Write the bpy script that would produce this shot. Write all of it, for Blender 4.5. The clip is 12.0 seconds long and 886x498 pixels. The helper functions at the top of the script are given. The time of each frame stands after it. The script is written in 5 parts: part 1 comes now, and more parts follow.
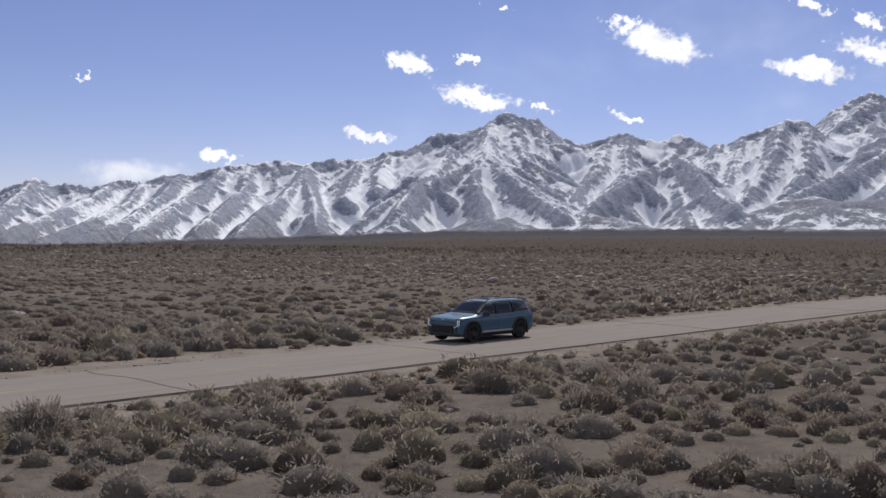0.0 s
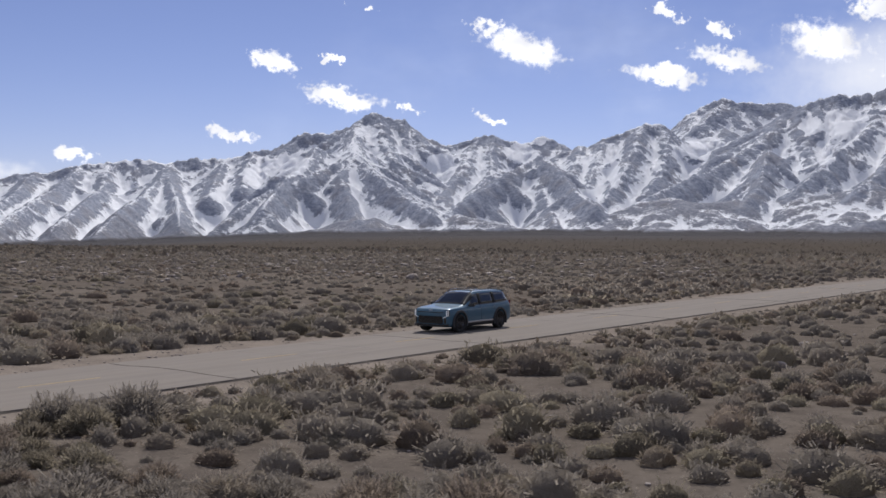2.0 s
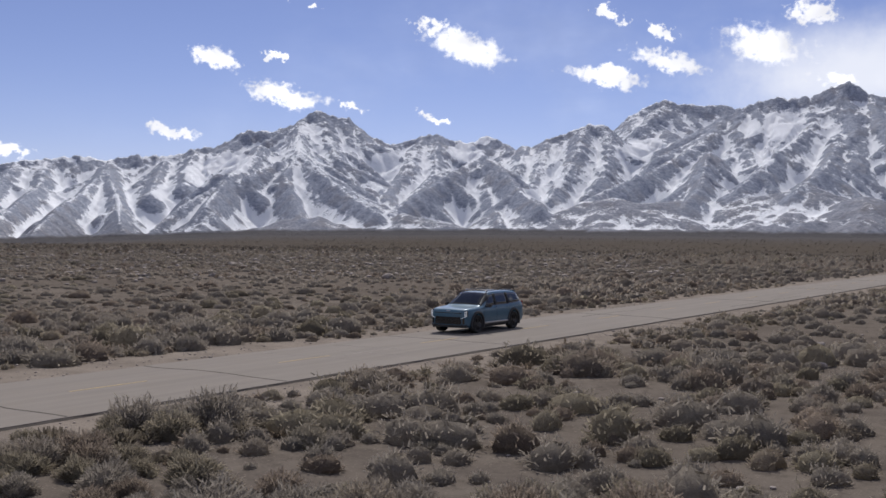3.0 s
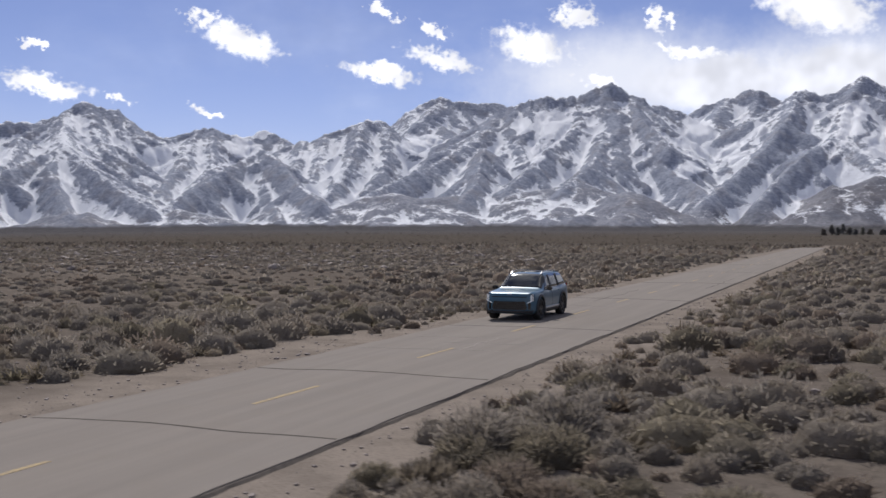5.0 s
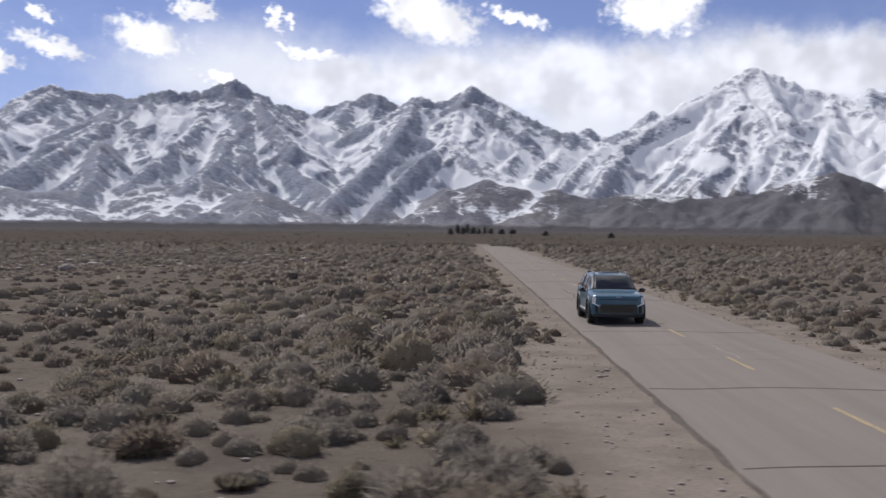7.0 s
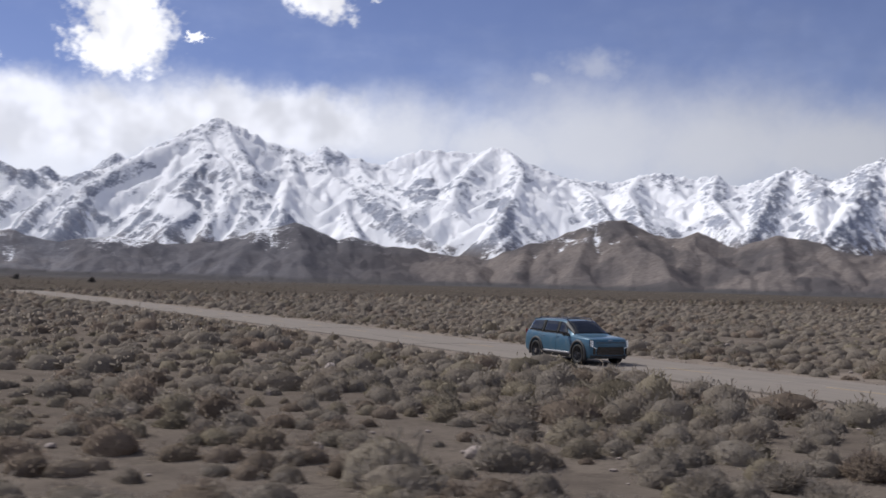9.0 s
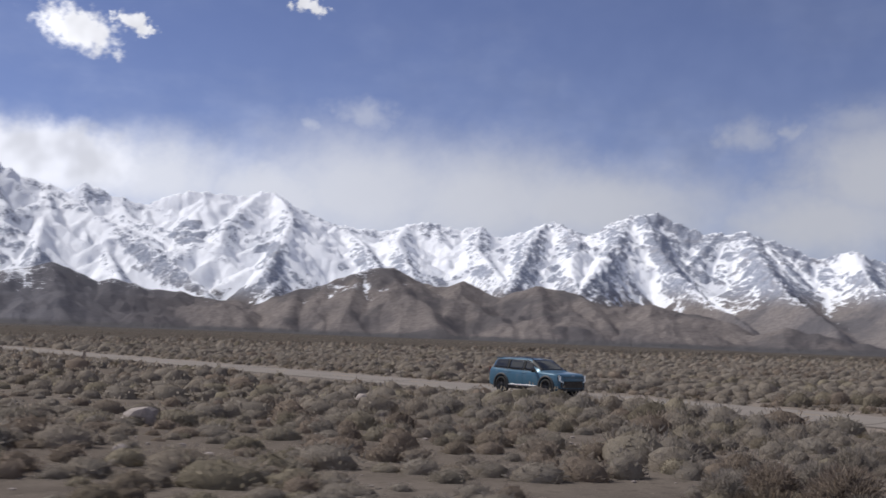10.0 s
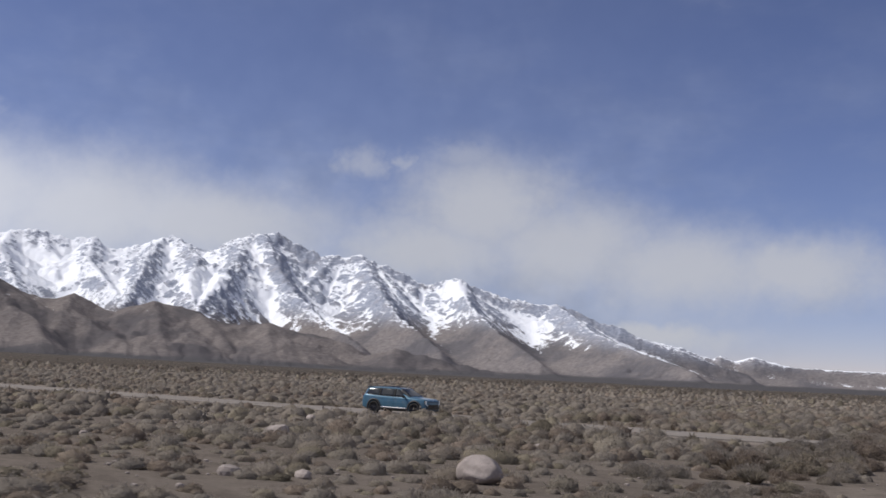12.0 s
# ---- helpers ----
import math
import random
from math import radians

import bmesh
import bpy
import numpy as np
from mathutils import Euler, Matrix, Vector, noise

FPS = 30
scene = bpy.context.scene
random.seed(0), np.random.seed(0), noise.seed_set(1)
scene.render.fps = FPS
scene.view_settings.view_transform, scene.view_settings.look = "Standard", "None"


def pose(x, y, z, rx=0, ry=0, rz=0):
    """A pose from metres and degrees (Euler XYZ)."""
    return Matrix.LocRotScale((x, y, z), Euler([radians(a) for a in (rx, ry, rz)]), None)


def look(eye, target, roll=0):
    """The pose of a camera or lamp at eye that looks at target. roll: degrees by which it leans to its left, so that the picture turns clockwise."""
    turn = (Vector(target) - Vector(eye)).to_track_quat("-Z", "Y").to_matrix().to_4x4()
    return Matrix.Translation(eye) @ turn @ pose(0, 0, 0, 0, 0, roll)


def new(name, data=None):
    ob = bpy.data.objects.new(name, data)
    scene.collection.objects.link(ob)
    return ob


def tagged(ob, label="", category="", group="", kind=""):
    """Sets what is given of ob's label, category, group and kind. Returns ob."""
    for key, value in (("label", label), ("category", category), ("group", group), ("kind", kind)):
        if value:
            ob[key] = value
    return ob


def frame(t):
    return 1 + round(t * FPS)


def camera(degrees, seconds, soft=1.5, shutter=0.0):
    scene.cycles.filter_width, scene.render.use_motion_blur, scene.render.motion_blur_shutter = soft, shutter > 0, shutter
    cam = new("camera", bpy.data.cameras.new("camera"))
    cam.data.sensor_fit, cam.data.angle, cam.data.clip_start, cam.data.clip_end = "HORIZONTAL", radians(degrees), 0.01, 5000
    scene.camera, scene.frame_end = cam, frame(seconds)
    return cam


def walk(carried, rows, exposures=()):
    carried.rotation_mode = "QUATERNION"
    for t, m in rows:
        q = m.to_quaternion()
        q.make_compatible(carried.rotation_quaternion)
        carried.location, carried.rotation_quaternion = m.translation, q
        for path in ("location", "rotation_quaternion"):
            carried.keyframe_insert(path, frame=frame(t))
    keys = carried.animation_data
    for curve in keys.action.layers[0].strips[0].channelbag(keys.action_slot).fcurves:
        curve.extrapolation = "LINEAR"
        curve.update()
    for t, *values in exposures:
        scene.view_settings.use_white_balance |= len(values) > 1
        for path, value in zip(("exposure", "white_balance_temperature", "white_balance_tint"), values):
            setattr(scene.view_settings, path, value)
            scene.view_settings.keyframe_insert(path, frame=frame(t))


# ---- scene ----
cam = camera(44.89, 12.0, soft=1.5, shutter=0.3)
# seconds, then x, y, z in metres and yaw, pitch, roll in degrees
PATH = [
    (0.0, 30.84, -35.10, 4.50, 43.39, -0.70, -0.37),
    (0.5, 29.70, -35.78, 4.34, 41.41, -0.65, -0.20),
    (1.0, 28.77, -36.65, 4.21, 39.33, -0.64, -0.22),
    (1.5, 28.22, -37.90, 4.15, 37.54, -0.62, -0.23),
    (2.0, 27.56, -39.21, 4.13, 36.23, -0.63, -0.29),
    (2.5, 26.12, -40.05, 4.16, 34.88, -0.65, -0.32),
    (2.7, 25.51, -40.35, 4.16, 34.27, -0.65, -0.41),
    (4.3, 18.19, -41.52, 3.65, 26.35, -0.79, -0.15),
    (4.5, 15.99, -41.24, 3.47, 24.95, -0.81, -0.05),
    (5.0, 12.12, -40.29, 3.27, 21.32, -0.84, -0.06),
    (5.5, 8.22, -40.28, 3.31, 17.26, -0.86, -0.14),
    (6.0, 4.03, -40.44, 3.26, 12.77, -0.88, -0.15),
    (6.5, -0.50, -39.98, 3.08, 7.70, -0.90, -0.19),
    (7.0, -5.37, -40.09, 3.22, 1.21, -0.87, -0.45),
    (7.5, -10.24, -39.20, 3.15, -6.31, -0.84, -0.58),
    (7.7, -12.21, -38.90, 3.10, -9.53, -0.83, -0.58),
    (9.3, -28.75, -37.10, 2.92, -30.90, 2.88, -1.54),
    (9.5, -31.17, -37.19, 2.81, -33.42, 3.39, -1.70),
    (10.0, -37.40, -37.82, 2.54, -39.67, 4.81, -1.92),
    (10.5, -43.62, -38.24, 2.53, -45.66, 5.87, -2.17),
    (11.0, -49.88, -38.67, 2.56, -50.64, 6.19, -2.39),
    (11.5, -55.45, -38.33, 2.59, -55.74, 6.39, -2.55),
    (12.0, -60.49, -37.77, 2.86, -60.17, 6.58, -2.71),
]
EXPOSURE = 0.0
walk(cam, [(t, pose(x, y, z, 90 + pitch, roll, yaw)) for t, x, y, z, yaw, pitch, roll in PATH], exposures=((0.0, EXPOSURE), (12.0, EXPOSURE)))

# ---------------------------------------------------------------- world, sun
SUN_AZ, SUN_EL = -30.0, 46.0     # degrees clockwise from the road's far end, degrees above it
SKY_STRENGTH = 0.08


def tree_of(holder):
    holder.use_nodes = True
    nt = holder.node_tree
    nt.nodes.clear()
    return nt


class Net:
    """Short hand for building node trees."""

    def __init__(self, nt):
        self.nt = nt

    def put(self, kind, out=0, ins=None, **props):
        n = self.nt.nodes.new(kind)
        if "operation" in props:
            n.operation = props["operation"]
        if "use_clamp" in props:
            n.use_clamp = props["use_clamp"]
        if "interpolation_type" in props:
            n.interpolation_type = props["interpolation_type"]
        if "attribute_name" in props:
            n.attribute_name = props["attribute_name"]
        for k, v in (ins or {}).items():
            self.feed(n.inputs[k], v)
        return n.outputs[out] if len(n.outputs) else None

    def feed(self, socket, v):
        if isinstance(v, bpy.types.NodeSocket):
            self.nt.links.new(v, socket)
        else:
            socket.default_value = v

    def math(self, op, a, b=0.0, c=0.0, clamp=False):
        return self.put("ShaderNodeMath", 0, {0: a, 1: b, 2: c}, operation=op, use_clamp=clamp)

    def vec(self, op, a, b=(0, 0, 0), c=(0, 0, 0), out=0):
        return self.put("ShaderNodeVectorMath", out, {0: a, 1: b, 2: c}, operation=op)

    def noise(self, vector, scale, detail=4.0, rough=0.55, out=0, distortion=0.0):
        return self.put("ShaderNodeTexNoise", out, {"Vector": vector, "Scale": scale, "Detail": detail, "Roughness": rough, "Distortion": distortion})

    def ramp(self, v, lo, hi, a=0.0, b=1.0, smooth=True):
        return self.put("ShaderNodeMapRange", 0, {0: v, 1: lo, 2: hi, 3: a, 4: b}, interpolation_type="SMOOTHSTEP" if smooth else "LINEAR")

    def mix(self, fac, a, b, blend="MIX"):
        n = self.nt.nodes.new("ShaderNodeMix")
        n.data_type, n.blend_type = "RGBA", blend
        self.feed(n.inputs[0], fac), self.feed(n.inputs[6], a), self.feed(n.inputs[7], b)
        return n.outputs[2]


def build_world():
    world = bpy.data.worlds.new("world")
    scene.world = world
    n = Net(tree_of(world))
    air = n.nt.nodes.new("ShaderNodeTexSky")
    air.sky_type, air.sun_disc = "NISHITA", False
    air.sun_elevation, air.sun_rotation = radians(SUN_EL), radians(SUN_AZ)
    air.altitude, air.air_density, air.dust_density, air.ozone_density = 2500.0, 1.0, 0.4, 4.0
    sky = n.vec("MULTIPLY", air.outputs[0], (1.17, 0.935, 1.05))
    way = n.put("ShaderNodeTexCoord", 0)
    sep = n.nt.nodes.new("ShaderNodeSeparateXYZ")
    n.feed(sep.inputs[0], way)
    az = n.math("MULTIPLY", n.math("ARCTAN2", sep.outputs[0], sep.outputs[1]), 57.2958)
    el = n.math("MULTIPLY", n.math("ARCSINE", sep.outputs[2]), 57.2958)
    at = n.put("ShaderNodeCombineXYZ", 0, {0: az, 1: el, 2: 0.0})
    # billows: the outlines are pushed about by two sizes of turbulence
    big = n.vec("SUBTRACT", n.noise(at, 0.55, 3.0, 0.6, out=1), (0.5, 0.5, 0.5))
    fine = n.vec("SUBTRACT", n.noise(at, 2.2, 5.0, 0.65, out=1), (0.5, 0.5, 0.5))
    puff = n.vec("ADD", at, n.vec("ADD", n.vec("MULTIPLY", big, (3.0, 1.5, 0)), n.vec("MULTIPLY", fine, (2.6, 1.35, 0))))

    drift = n.vec("ADD", at, n.vec("ADD", n.vec("MULTIPLY", big, (3.0, 1.5, 0)), n.vec("MULTIPLY", fine, (0.7, 0.5, 0))))

    lean = n.put("ShaderNodeCombineXYZ", 0, {0: 0.0, 1: n.math("MULTIPLY", az, 0.2), 2: 0.0})
    blown = n.vec("ADD", puff, lean)                  # the small clouds all slant the same way

    def gather(spots, start, puff=blown, slant=0.2):
        low = start
        for a, e, w, h in spots:
            e += slant * a
            off = n.vec("MULTIPLY_ADD", puff, (1 / w, 1 / h, 0), (-a / w, -e / h, 0))
            low = n.math("MINIMUM", low, n.vec("LENGTH", off, out=1))
        return low

    # azimuth, elevation, half width, half height in degrees
    fair = [(-45.3, 9.2, 1.2, 0.65), (-41.8, 7.4, 2.3, 0.6), (-32.0, 9.9, 2.3, 0.95), (-34.1, 11.1, 0.9, 0.5), (-24.6, 8.4, 2.4, 0.6), (-21.6, 9.2, 2.1, 0.6), (-47.4, 5.3, 1.6, 0.34), (-55.3, 4.1, 0.95, 0.45), (-42.1, 9.3, 0.45, 0.3), (-38, 6.65, 0.7, 0.3),
            (-33.9, 6.25, 0.8, 0.28), (-24.5, 11.7, 0.75, 0.42), (-21.8, 10.65, 0.65, 0.42), (-40.4, 12.1, 0.4, 0.2), (-62.1, 8.0, 0.32, 0.15)]
    high = [(-16.6, 9.95, 2.1, 1.15), (-14.2, 11.4, 1.1, 0.7), (-24.2, 11.5, 0.7, 0.45), (-2.0, 11.3, 3.2, 1.5), (-9.8, 11.0, 0.55, 0.9), (-13, 7.95, 1.2, 0.4), (-8.4, 9.3, 2.2, 0.4), (9.3, 11.4, 2.6, 1.25), (2.7, 11.3, 1.9, 0.45),
            (10.4, 13.0, 2.9, 2.7), (20, 15.0, 2.3, 1.3), (14.0, 12.5, 0.5, 0.32), (26, 18.3, 2.8, 0.8), (31.6, 17.4, 1.0, 0.7), (22.6, 15.6, 1.0, 0.6)]
    faint = [(35, 11.7, 1.5, 0.7), (32.3, 10.9, 0.6, 0.4), (55.4, 11, 1.2, 0.7), (57.6, 11.0, 0.6, 0.5), (61, 11.4, 2.3, 0.8)]
    bank = [(-6.9, 7.8, 4.1, 1.4), (-0.9, 7.9, 4.6, 1.6), (5.2, 8.2, 4.1, 2.3), (9.3, 7.8, 4.1, 2.2), (15.4, 8.5, 4.2, 1.9), (19.4, 8.4, 4.1, 1.9)]
    veil = [(24.4, 7.9, 4.6, 2.0), (30.5, 7.3, 4.8, 1.9), (35.2, 7.6, 6.5, 3.0), (41.2, 7.4, 6.5, 2.8), (47, 7.2, 7.4, 2.1), (62, 8.7, 4.3, 2.7), (66.6, 7.0, 5.2, 2.3), (72.5, 6.0, 5.4, 2.1), (78, 6.0, 4.6, 1.7), (59, 6.5, 5.0, 1.8), (71, 2.5, 4.0, 0.6),
            (-59.6, 3.1, 1.7, 0.5), (-12.0, 8.2, 6.0, 2.2), (6.5, 5.6, 4.5, 2.0), (-1, 8.0, 6.0, 2.0), (14, 8.2, 6.0, 2.0)]
    crisp = n.ramp(gather(high, gather(fair, 9.0)), 1.05, 0.48)
    crisp2 = n.ramp(gather(bank, 9.0, drift, 0.0), 1.2, 0.55, 0.0, 0.9)
    soft = n.math("MULTIPLY", n.ramp(gather(veil, 9.0, drift, 0.0), 1.7, 0.2), 0.85)
    wisp = n.math("MULTIPLY", n.ramp(gather(faint, 9.0, drift, 0.0), 1.8, 0.1), 0.45)
    thin = n.ramp(n.noise(n.vec("MULTIPLY", at, (0.5, 1.0, 0)), 0.16, 5.0, 0.6), 0.42, 0.78, 0.0, 0.55)
    thin = n.math("ADD", thin, n.math("MULTIPLY", n.ramp(az, 10.0, 60.0, 0.0, 0.3), n.ramp(az, 62.0, 80.0, 1.0, 0.0)), clamp=True)
    thin = n.math("MULTIPLY", thin, n.ramp(az, -62.0, -12.0, 0.0, 1.0))
    shade = n.noise(at, 0.5, 2.0, 0.5)
    lit = n.ramp(shade, 0.3, 0.7, 0.72, 1.0)
    side = n.ramp(az, 5.0, 60.0, 1.0, 0.56)           # away from the sun the clouds are duller
    glow = n.math("MULTIPLY", n.math("MULTIPLY", lit, side), 15.0)
    white = n.put("ShaderNodeVectorMath", 0, {0: (0.99, 1.0, 1.07), "Scale": glow}, operation="SCALE")
    base = n.mix(n.math("MULTIPLY", thin, n.ramp(el, 2.0, 18.0, 1.0, 0.2)), sky, n.vec("MULTIPLY", white, (0.6, 0.66, 0.8)))
    pale = n.put("ShaderNodeVectorMath", 0, {0: (11.3, 11.55, 12.6), "Scale": side}, operation="SCALE")
    col = n.mix(n.math("MAXIMUM", soft, wisp), base, pale)
    col = n.mix(crisp2, col, n.vec("MULTIPLY", white, (0.86, 0.87, 0.9)))
    col = n.mix(crisp, col, white)
    # the same broken cumulus, added unseen overhead and behind to fill the shadows
    field = n.ramp(n.noise(n.vec("MULTIPLY", way, (1.0, 1.0, 2.2)), 2.6, 7.0, 0.62), 0.47, 0.6)
    beyond = n.math("MAXIMUM", n.ramp(el, 17.0, 26.0), n.ramp(n.math("ABSOLUTE", az), 84.0, 100.0))
    col = n.mix(n.math("MULTIPLY", n.math("MULTIPLY", field, beyond), n.ramp(el, 0.0, 6.0)), col, n.vec("MULTIPLY", white, (0.95, 0.95, 0.97)))
    bg = n.put("ShaderNodeBackground", 0, {0: col, 1: SKY_STRENGTH})
    n.put("ShaderNodeOutputWorld", ins={0: bg})


build_world()
sun = new("sun", bpy.data.lights.new("sun", "SUN"))
sun.data.energy, sun.data.angle, sun.data.color = 3.75, radians(0.6), (1.0, 0.957, 0.91)
toward = Vector((math.sin(radians(SUN_AZ)) * math.cos(radians(SUN_EL)), math.cos(radians(SUN_AZ)) * math.cos(radians(SUN_EL)), math.sin(radians(SUN_EL))))
sun.matrix_world = look(toward * 100, (0, 0, 0))

# ---------------------------------------------------------------- materials
def material(name):
    m = bpy.data.materials.new(name)
    return m, Net(tree_of(m))


def surface(m, n, color, rough=0.8, metal=0.0, bump=None, strength=0.3, dist=0.02, coat=0.0, spec=0.5):
    ins = {"Base Color": color, "Roughness": rough, "Metallic": metal, "Coat Weight": coat, "Specular IOR Level": spec}
    if bump is not None:
        ins["Normal"] = n.put("ShaderNodeBump", 0, {"Height": bump, "Strength": strength, "Distance": dist})
    n.put("ShaderNodeOutputMaterial", ins={0: n.put("ShaderNodeBsdfPrincipled", 0, ins)})
    return m


def here(n):
    return n.put("ShaderNodeNewGeometry", 0)


def plain(name, rgb, rough=0.6, metal=0.0, wear=0.12, scale=9.0, coat=0.0, spec=0.5):
    m, n = material(name)
    p = n.put("ShaderNodeTexCoord", 3)
    k = n.noise(p, scale, 5.0, 0.6)
    dark = tuple(c * (1 - wear) for c in rgb) + (1,)
    light = tuple(min(1, c * (1 + wear)) for c in rgb) + (1,)
    return surface(m, n, n.mix(k, dark, light), n.ramp(n.noise(p, scale * 3, 3.0), 0.2, 0.8, rough * 0.85, min(1, rough * 1.15)), metal, coat=coat, spec=spec)


def sand_material():
    m, n = material("desert_sand")
    p = here(n)
    wide, mid, grit = n.noise(p, 0.05, 4.0), n.noise(p, 0.6, 5.0, 0.65), n.noise(p, 14.0, 4.0, 0.7)
    c = n.mix(n.ramp(wide, 0.35, 0.65), (0.124, 0.105, 0.089, 1), (0.164, 0.14, 0.119, 1))
    c = n.mix(n.ramp(mid, 0.4, 0.7), c, (0.103, 0.087, 0.075, 1))
    litter = n.noise(p, 3.2, 5.0, 0.75)
    c = n.mix(n.ramp(litter, 0.5, 0.66, 0.0, 0.6), c, (0.08, 0.068, 0.058, 1))
    c = n.mix(n.ramp(grit, 0.58, 0.72, 0.0, 0.55), c, (0.33, 0.275, 0.231, 1))
    verge = n.put("ShaderNodeAttribute", 2, attribute_name="verge")
    pale = n.mix(n.ramp(mid, 0.35, 0.7), (0.258, 0.22, 0.187, 1), (0.185, 0.158, 0.135, 1))
    pale = n.mix(n.ramp(grit, 0.5, 0.66, 0.0, 0.5), pale, (0.1, 0.085, 0.073, 1))
    c = n.mix(n.math("MULTIPLY", verge, 0.85), c, pale)
    # far off the brush closes over the sand; its self-shadow is in the colour
    far = n.put("ShaderNodeAttribute", 2, attribute_name="brush")
    scrub = n.mix(n.ramp(n.noise(p, 0.35, 6.0, 0.75), 0.3, 0.7), (0.055, 0.0473, 0.0407, 1), (0.1155, 0.0979, 0.0803, 1))
    scrub = n.mix(n.ramp(n.noise(p, 0.012, 5.0, 0.6), 0.42, 0.66, 0.0, 0.6), scrub, (0.095, 0.083, 0.074, 1))
    c = n.mix(far, c, scrub)
    # the fan under the mountains is greyer
    c = n.mix(n.put("ShaderNodeAttribute", 2, attribute_name="fan"), c, n.mix(n.noise(p, 0.02, 5.0, 0.7), (0.076, 0.072, 0.074, 1), (0.108, 0.102, 0.104, 1)))
    h = n.math("ADD", n.math("MULTIPLY", mid, 1.0), n.math("MULTIPLY", grit, 0.35))
    return surface(m, n, c, 0.95, bump=h, strength=0.8, dist=0.06, spec=0.0)


def asphalt_material():
    m, n = material("worn_asphalt")
    p = here(n)
    grit, mid = n.noise(p, 60.0, 3.0, 0.7), n.noise(p, 0.9, 5.0, 0.6)
    streak = n.noise(n.vec("MULTIPLY", p, (1.6, 0.06, 1)), 1.0, 4.0, 0.6)
    c = n.mix(n.ramp(streak, 0.3, 0.7), (0.198, 0.176, 0.157, 1), (0.228, 0.203, 0.18, 1))
    c = n.mix(n.ramp(mid, 0.45, 0.75, 0.0, 0.4), c, (0.2149, 0.1875, 0.16, 1))
    c = n.mix(n.ramp(grit, 0.5, 0.75, 0.0, 0.35), c, (0.1573, 0.1442, 0.1376, 1))
    return surface(m, n, c, n.ramp(mid, 0.2, 0.8, 0.88, 1.0), bump=grit, strength=0.25, dist=0.006, spec=0.05)


def brush_material(name, low, high, straw):
    """Dense fine foliage: leaves and shade-darkened gaps at two sizes, one hue a plant."""
    m, n = material(name)
    p = here(n)
    isl = n.put("ShaderNodeNewGeometry", 8)
    obj = n.put("ShaderNodeObjectInfo", 5)
    patch = n.noise(p, 0.8, 3.0)
    clump, leaf = n.noise(p, 9.0, 3.0, 0.6), n.noise(p, 42.0, 3.0, 0.7)
    c = n.mix(isl, low + (1,), high + (1,))
    c = n.mix(n.ramp(n.math("ADD", patch, n.math("MULTIPLY", obj, 0.15)), 0.52, 0.74, 0.0, 0.6), c, straw + (1,))
    # plants differ: some brown and leafless, some olive, some straw
    tone = n.math("FRACT", n.math("ADD", n.put("ShaderNodeAttribute", 2, attribute_name="tone"), obj))
    k = n.math("ADD", n.math("MULTIPLY", isl, 0.6), 0.7)
    kin = n.mix(n.ramp(tone, 0.0, 0.12), tuple(v * 0.9 for v in straw) + (1,), c)
    kin = n.mix(n.ramp(tone, 0.5, 0.62), kin, n.put("ShaderNodeVectorMath", 0, {0: (high[0] * 0.8, high[1] * 0.74, high[2] * 0.7), "Scale": k}, operation="SCALE"))
    kin = n.mix(n.ramp(tone, 0.76, 0.84), kin, n.put("ShaderNodeVectorMath", 0, {0: (high[0] * 0.86, high[1] * 0.85, high[2] * 0.76), "Scale": k}, operation="SCALE"))
    c = n.mix(n.ramp(tone, 0.9, 0.98), kin, c)
    # shade in the gaps between leaves is multiplied into the colour
    gap = n.math("MULTIPLY", n.ramp(clump, 0.34, 0.56, 0.94, 1.04), n.ramp(leaf, 0.34, 0.6, 0.9, 1.08))
    c = n.put("ShaderNodeVectorMath", 0, {0: c, "Scale": gap}, operation="SCALE")
    bump = n.put("ShaderNodeBump", 0, {"Height": n.math("ADD", clump, n.math("MULTIPLY", leaf, 0.5)), "Strength": 0.9, "Distance": 0.09})
    b = n.put("ShaderNodeBsdfPrincipled", 0, {"Base Color": c, "Roughness": 0.95, "Specular IOR Level": 0.0, "Normal": bump})
    t = n.put("ShaderNodeBsdfTranslucent", 0, {0: c, 1: bump})
    n.put("ShaderNodeOutputMaterial", ins={0: n.put("ShaderNodeMixShader", 0, {0: 0.5, 1: b, 2: t})})
    return m


def rock_material():
    m, n = material("granite_boulder")
    p = here(n)
    a, b = n.noise(p, 2.5, 6.0, 0.65), n.noise(p, 30.0, 4.0, 0.7)
    c = n.mix(n.ramp(a, 0.35, 0.65), (0.225, 0.19, 0.17, 1), (0.325, 0.28, 0.255, 1))
    c = n.mix(n.ramp(b, 0.55, 0.7, 0.0, 0.6), c, (0.16, 0.145, 0.135, 1))
    return surface(m, n, c, 0.85, bump=n.math("ADD", a, n.math("MULTIPLY", b, 0.3)), strength=0.6, dist=0.05, spec=0.3)


